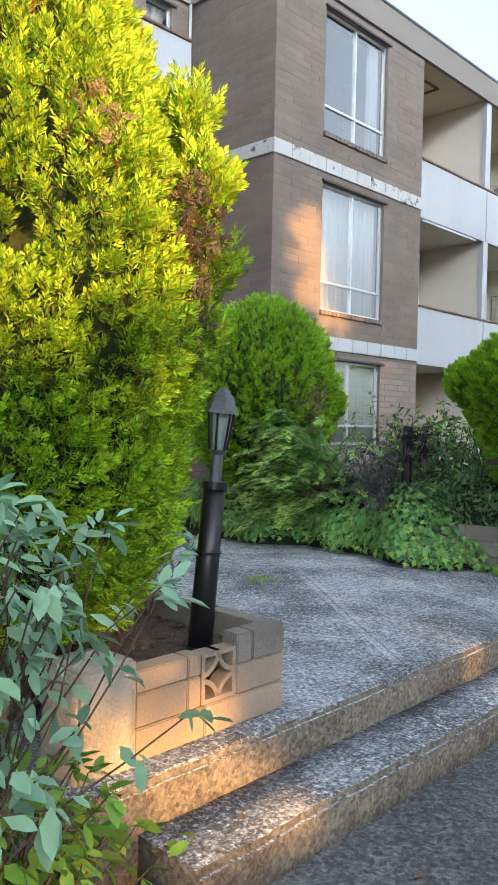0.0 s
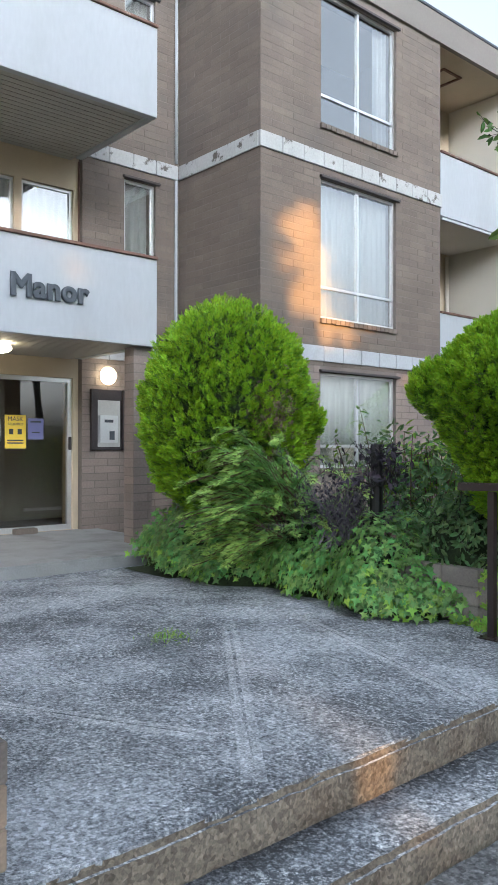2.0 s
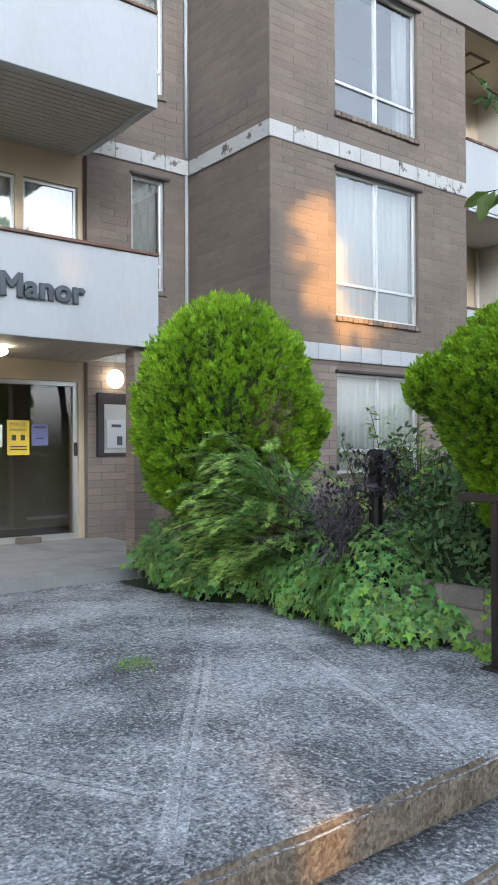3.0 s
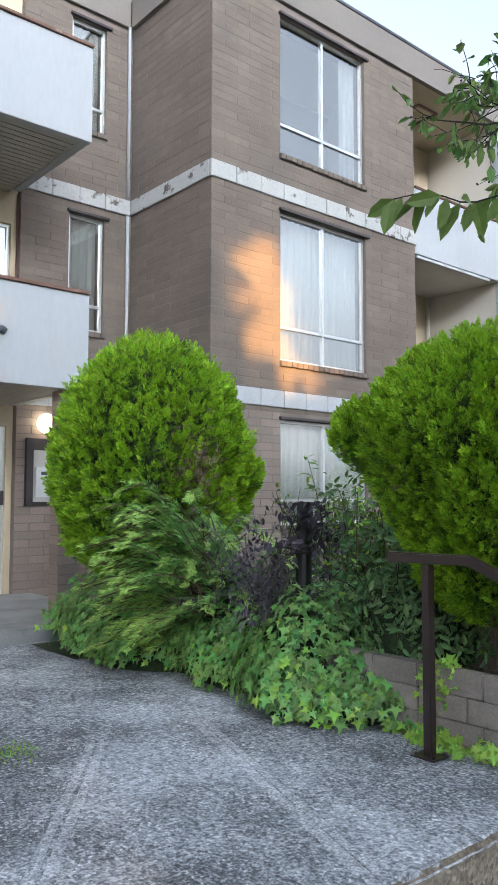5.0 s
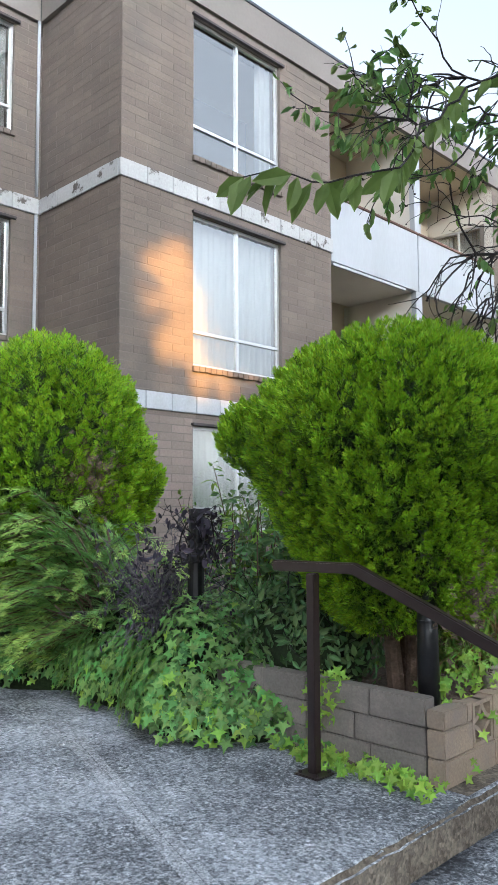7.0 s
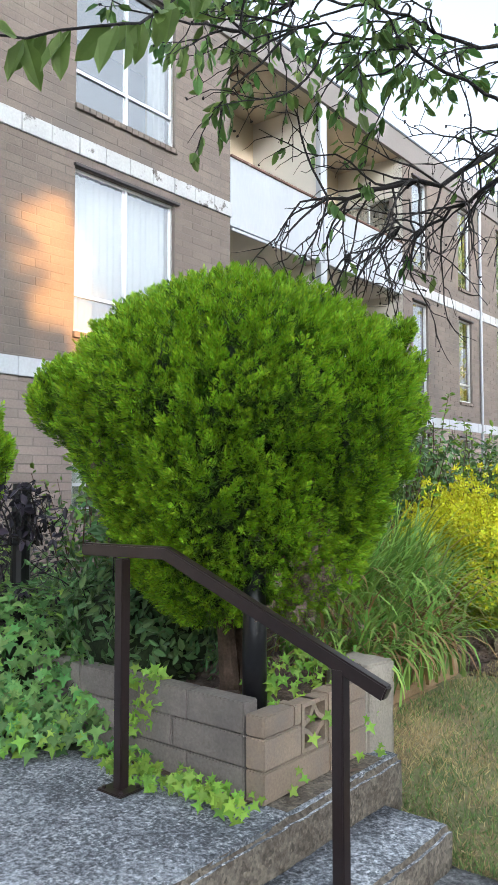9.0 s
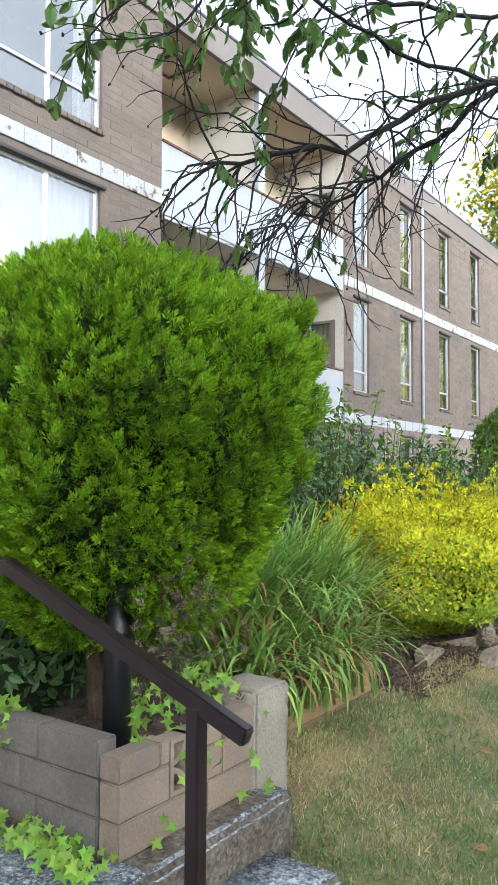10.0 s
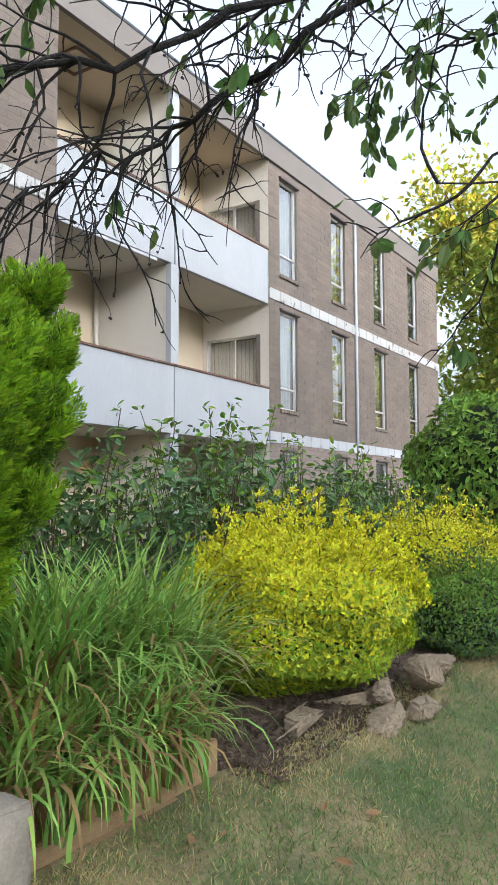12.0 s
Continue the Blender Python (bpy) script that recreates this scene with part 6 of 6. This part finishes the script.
# ---- entrance details ----
def entrance():
    root = empty("door_1", (XD, 5.6, 0.03))
    y0, y1, z0, z1 = DOOR
    x = XD - 0.06
    w = 0.06
    part("door_frame", B(x - 0.05, y1 - w, z0, x + 0.02, y1, z1), M_ALU, root, "brushed aluminium jamb")
    part("door_frame", B(x - 0.05, y0, z1 - w, x + 0.02, y1 - w, z1), M_ALU, root, "brushed aluminium head")
    part("door_frame", B(x - 0.05, y0, z0, x + 0.02, y1 - w, z0 + 0.07), M_ALU, root, "aluminium bottom rail")
    part("door_frame", B(x - 0.05, y0, z0 + 0.07, x + 0.02, y0 + w, z1 - w), M_ALU, root)
    g = part("pane", B(x - 0.02, y0 + w, z0 + 0.07, x - 0.012, y1 - w, z1 - w), M_DOORGLASS, root, "dark reflecting door glass")
    g.visible_shadow = False
    part("door_handle", B(x + 0.02, y1 - 0.05, 1.14, x + 0.05, y1 - 0.012, 1.32, bevel=0.006), M_DARKMETAL, root, "dark lock handle")
    part("door_closer", B(x - 0.10, 5.95, 0.32, x - 0.07, 6.50, 0.36), M_ALU, root, "metal push bar")
    settle(root)
    tagged(root, "aluminium glass entrance door with pasted notices", "door", kind="structure")
    # notices
    def notice(nm, ya, yb, za, zb, colour, label, bars, title=None):
        r = empty(nm, (x, ya, za))
        xs = x - 0.0105
        part("sheet", B(xs, ya, za, xs + 0.003, yb, zb), mat(nm + "_paper", colour, rough=0.6, var=0.03, bump=0.02), r)
        for (u0, u1, v0, v1) in bars:
            part("print_bar", B(xs + 0.0032, ya + (yb - ya) * u0, za + (zb - za) * v0, xs + 0.0045, ya + (yb - ya) * u1, za + (zb - za) * v1), M_SIGN, r)
        if title:
            for text, zc, sz in title:
                cu = bpy.data.curves.new("words", 'FONT')
                cu.body, cu.size, cu.align_x, cu.extrude = text, sz, 'CENTER', 0.001
                cu.materials.append(M_SIGN)
                o = new("words", cu)
                o.parent = r
                o.matrix_world = Matrix.Translation((xs + 0.005, (ya + yb) / 2, zc)) @ pose(0, 0, 0, 90, 0, 90)
        for c in r.children:
            if c.type == 'FONT':
                c.matrix_basis = c.matrix_basis
        settle(r)
        tagged(r, label, "notice", "notices on the door")
    notice("poster", 5.66, 5.95, 1.16, 1.60, (0.75, 0.55, 0.06), "yellow mask notice on the door glass", [(0.12, 0.88, 0.22, 0.26), (0.12, 0.88, 0.14, 0.18), (0.2, 0.4, 0.42, 0.58), (0.6, 0.8, 0.42, 0.58)], [("MASK", 1.52, 0.085), ("REQUIRED", 1.465, 0.045)])
    notice("poster", 5.98, 6.20, 1.28, 1.56, (0.16, 0.17, 0.35), "dark blue notice on the door glass", [(0.15, 0.85, 0.8, 0.88), (0.25, 0.75, 0.3, 0.36)])
    notice("poster", 5.42, 5.60, 1.26, 1.54, (0.75, 0.76, 0.78), "white notice on the door glass", [(0.2, 0.8, 0.3, 0.32)])


entrance()

root = empty("intercom", (XB, 7.08, 1.2))
part("box", B(XB + 0.007, 6.80, 1.13, XB + 0.02, 7.36, 1.98, bevel=0.003), M_DARKMETAL, root, "dark board")
part("side_frame", B(XB + 0.021, 6.80, 1.13, XB + 0.07, 6.89, 1.98, bevel=0.004), M_DARKMETAL, root)
part("side_frame", B(XB + 0.021, 7.30, 1.13, XB + 0.07, 7.36, 1.98, bevel=0.004), M_DARKMETAL, root)
part("panel", B(XB + 0.021, 6.91, 1.18, XB + 0.03, 7.27, 1.83, bevel=0.003), M_CURTAIN, root, "white backing panel")
part("speaker_unit", B(XB + 0.031, 6.93, 1.24, XB + 0.06, 7.22, 1.62, bevel=0.006), M_ALU, root, "grey metal intercom unit")
part("keypad", B(XB + 0.061, 7.08, 1.28, XB + 0.066, 7.16, 1.40), M_SIGN, root)
part("display", B(XB + 0.061, 7.0, 1.52, XB + 0.064, 7.14, 1.56), M_SIGN, root)
settle(root)
tagged(root, "grey intercom panel in a dark frame beside the door", "intercom")


def globe_lamp(nm, p, r, nrm, label, power):
    root = empty(nm, p)
    bm = bmesh.new()
    bmesh.ops.create_uvsphere(bm, u_segments=24, v_segments=14, radius=r, matrix=Matrix.Translation(p) @ Matrix.Diagonal((1 - 0.45 * abs(nrm[0]), 1, 1 - 0.6 * abs(nrm[2]), 1)))
    part("globe", bm, lamp_mat(nm + "_glow", (1.0, 0.78, 0.48), power), root, "glowing warm white globe", True)
    bm = bmesh.new()
    q = Vector(p) - Vector(nrm) * r * 0.45
    cyl(bm, q - Vector(nrm) * 0.035, q, r * 0.75, r * 0.8, 20)
    part("base", bm, M_ALU, root, "metal base")
    settle(root)
    tagged(root, label, "lamp")


globe_lamp("wall_lamp", (XB + 0.075, 7.05, 2.17), 0.125, (1, 0, 0), "round glowing wall lamp beside the entrance door", 2.5)
globe_lamp("ceiling_lamp", (-9.45, 5.12, 2.32), 0.15, (0, 0, -1), "round glowing ceiling lamp under the balcony", 5.0)
tagged(link_mesh("brick_doorstop", B(-10.42, 5.72, 0.05, -10.30, 6.02, 0.12, bevel=0.006), M_BRICKS), "loose brick lying before the door", "brick")

# building name in raised letters
def letters():
    root = empty("building_sign", (X0, 5.3, 2.9))
    cu = bpy.data.curves.new("letters", 'FONT')
    cu.body, cu.size, cu.extrude, cu.bevel_depth, cu.space_character = "Manor", 0.32, 0.004, 0.017, 1.08
    cu.materials.append(M_SIGN)
    o = new("letters", cu)
    o.parent = root
    o.matrix_parent_inverse = Matrix.Translation(root.location).inverted()
    o.matrix_basis = Matrix.Translation((X0 + 0.016, 4.83, 2.765)) @ pose(0, 0, 0, 90, 0, 90)
    tagged(root, "dark raised letters spelling Manor on the parapet", "sign")


letters()

# downpipes, hatch, gutters
def pipe(nm, pts, r, m, label):
    bm = bmesh.new()
    for a, b in zip(pts[:-1], pts[1:]):
        cyl(bm, a, b, r, r, 10)
    tagged(link_mesh(nm, bm, m, None, "", True), label, "pipe", kind="structure")


pipe("trim_downpipe", [(XB + 0.045, 8.22, 5.42), (XB + 0.045, 8.22, 7.9)], 0.022, M_WHITE, "slim white pipe in the corner of the tower")
pipe("trim_downpipe", [(XB + 0.045, 8.22, 0.0), (XB + 0.045, 8.22, 5.16)], 0.022, M_WHITE, "slim white pipe in the corner of the tower")
pipe("trim_downpipe", [(X0 + 0.04, 21.74, 0), (X0 + 0.04, 21.74, 7.9)], 0.035, M_BANDB, "pale downpipe on the far wing")
pipe("trim_downpipe", [(-9.98, 14.66, 2.53), (-9.98, 14.66, 5.0)], 0.04, M_CREAM, "cream downpipe in the balcony corner")
pipe("trim_downpipe", [(XD + 0.03, 6.665, 2.6), (XD + 0.03, 6.665, 5.1)], 0.012, M_CAPWOOD, "thin brown conduit beside the loggia")
bm = bmesh.new()
for a in ((-9.6, 13.15, -9.0, 13.19), (-9.6, 13.66, -9.0, 13.70), (-9.6, 13.19, -9.56, 13.66), (-9.04, 13.19, -9.0, 13.66)):
    box(bm, a[0], a[1], 7.94, a[2], a[3], 7.968)
tagged(link_mesh("trim_hatch", bm, M_CAPWOOD), "brown framed roof hatch in the soffit", "hatch", kind="structure")
tagged(link_mesh("trim_gutter", B(X0 - 0.02, 12.36, 4.985, X0 + 0.02, 14.4, 5.03, bevel=0.004), M_WHITE), "white strip light under the balcony edge", "trim", kind="structure")

# ---- bricks, last ----
def brick_mesh(ln, plane):
    h, d = COURSE - 0.008, 0.012
    bm = bmesh.new()
    if plane == 'x':
        box(bm, -d, -ln / 2, -h / 2, 0, ln / 2, h / 2)
    else:
        box(bm, -ln / 2, 0, -h / 2, ln / 2, d, h / 2)
    es = [e for e in bm.edges if all((abs(v.co.x) < 1e-5 if plane == 'x' else abs(v.co.y) < 1e-5) for v in e.verts)]
    bmesh.ops.bevel(bm, geom=es, offset=0.003, segments=1, affect='EDGES')
    me = bpy.data.meshes.new("brick")
    bm.to_mesh(me); bm.free()
    me.materials.append(M_BRICK)
    return me


FULL = {p: brick_mesh(BRICK_L - 0.008, p) for p in "xy"}
for wall_ob, plane, at, a0, a1, z0, z1, openings, proud, sign, single in BRICK_JOBS:
    V, F, MI, count = [], [], [], 0
    rows = int((z1 - z0) / COURSE)
    for r in range(rows):
        zc = z0 + (r + 0.5) * COURSE
        u = a0 - (BRICK_L / 2 if r % 2 else 0)
        while u < a1:
            b0, b1 = (u + 0.004 if u > a0 else a0), (u + BRICK_L - 0.004 if u + BRICK_L < a1 else a1)
            u += BRICK_L
            spans = [(b0, b1)]
            for o in openings:
                if o[2] - 0.085 < zc + COURSE / 2 - 0.012 and zc - COURSE / 2 + 0.012 < o[3] + 0.03:
                    nxt = []
                    for s0, s1 in spans:
                        if o[1] <= s0 or o[0] >= s1:
                            nxt.append((s0, s1)); continue
                        if s0 < o[0]:
                            nxt.append((s0, o[0] - 0.004))
                        if s1 > o[1]:
                            nxt.append((o[1] + 0.004, s1))
                    spans = nxt
            for s0, s1 in spans:
                if s1 - s0 < 0.03:
                    continue
                uc, ln = (s0 + s1) / 2, s1 - s0
                jig = 0.0015 * math.sin(r * 12.9 + uc * 78.2)
                if single and count < 300 and zc > 2.3 and abs(ln - (BRICK_L - 0.008)) < 1e-3:
                    ob = new("brick", FULL[plane])
                    ob.location = (at + proud + jig, uc, zc) if plane == 'x' else (uc, at - proud - jig, zc)
                    ob.parent = wall_ob
                    count += 1
                    continue
                k = len(V)
                MI += [int(zc < 2.4)] * 5
                h = COURSE / 2 - 0.004
                e = 0.003
                f0, f1 = proud + jig, proud + jig - 0.012
                if plane == 'x':
                    V += [(at + f1, uc - ln / 2, zc - h), (at + f1, uc + ln / 2, zc - h), (at + f1, uc + ln / 2, zc + h), (at + f1, uc - ln / 2, zc + h)]
                    V += [(at + f0, uc - ln / 2 + e, zc - h + e), (at + f0, uc + ln / 2 - e, zc - h + e), (at + f0, uc + ln / 2 - e, zc + h - e), (at + f0, uc - ln / 2 + e, zc + h - e)]
                    F += [(k + 4, k + 5, k + 6, k + 7), (k, k + 1, k + 5, k + 4), (k + 1, k + 2, k + 6, k + 5), (k + 2, k + 3, k + 7, k + 6), (k + 3, k, k + 4, k + 7)]
                else:
                    V += [(uc - ln / 2, at - f1, zc - h), (uc + ln / 2, at - f1, zc - h), (uc + ln / 2, at - f1, zc + h), (uc - ln / 2, at - f1, zc + h)]
                    V += [(uc - ln / 2 + e, at - f0, zc - h + e), (uc + ln / 2 - e, at - f0, zc - h + e), (uc + ln / 2 - e, at - f0, zc + h - e), (uc - ln / 2 + e, at - f0, zc + h - e)]
                    F += [(k + 4, k + 5, k + 6, k + 7), (k, k + 1, k + 5, k + 4), (k + 1, k + 2, k + 6, k + 5), (k + 2, k + 3, k + 7, k + 6), (k + 3, k, k + 4, k + 7)]
    if V:
        tagged(np_mesh("brickwork", np.array(V), np.array(F), [M_BRICKS, M_BRICKLOW], wall_ob, "", False, MI), kind="stuff")
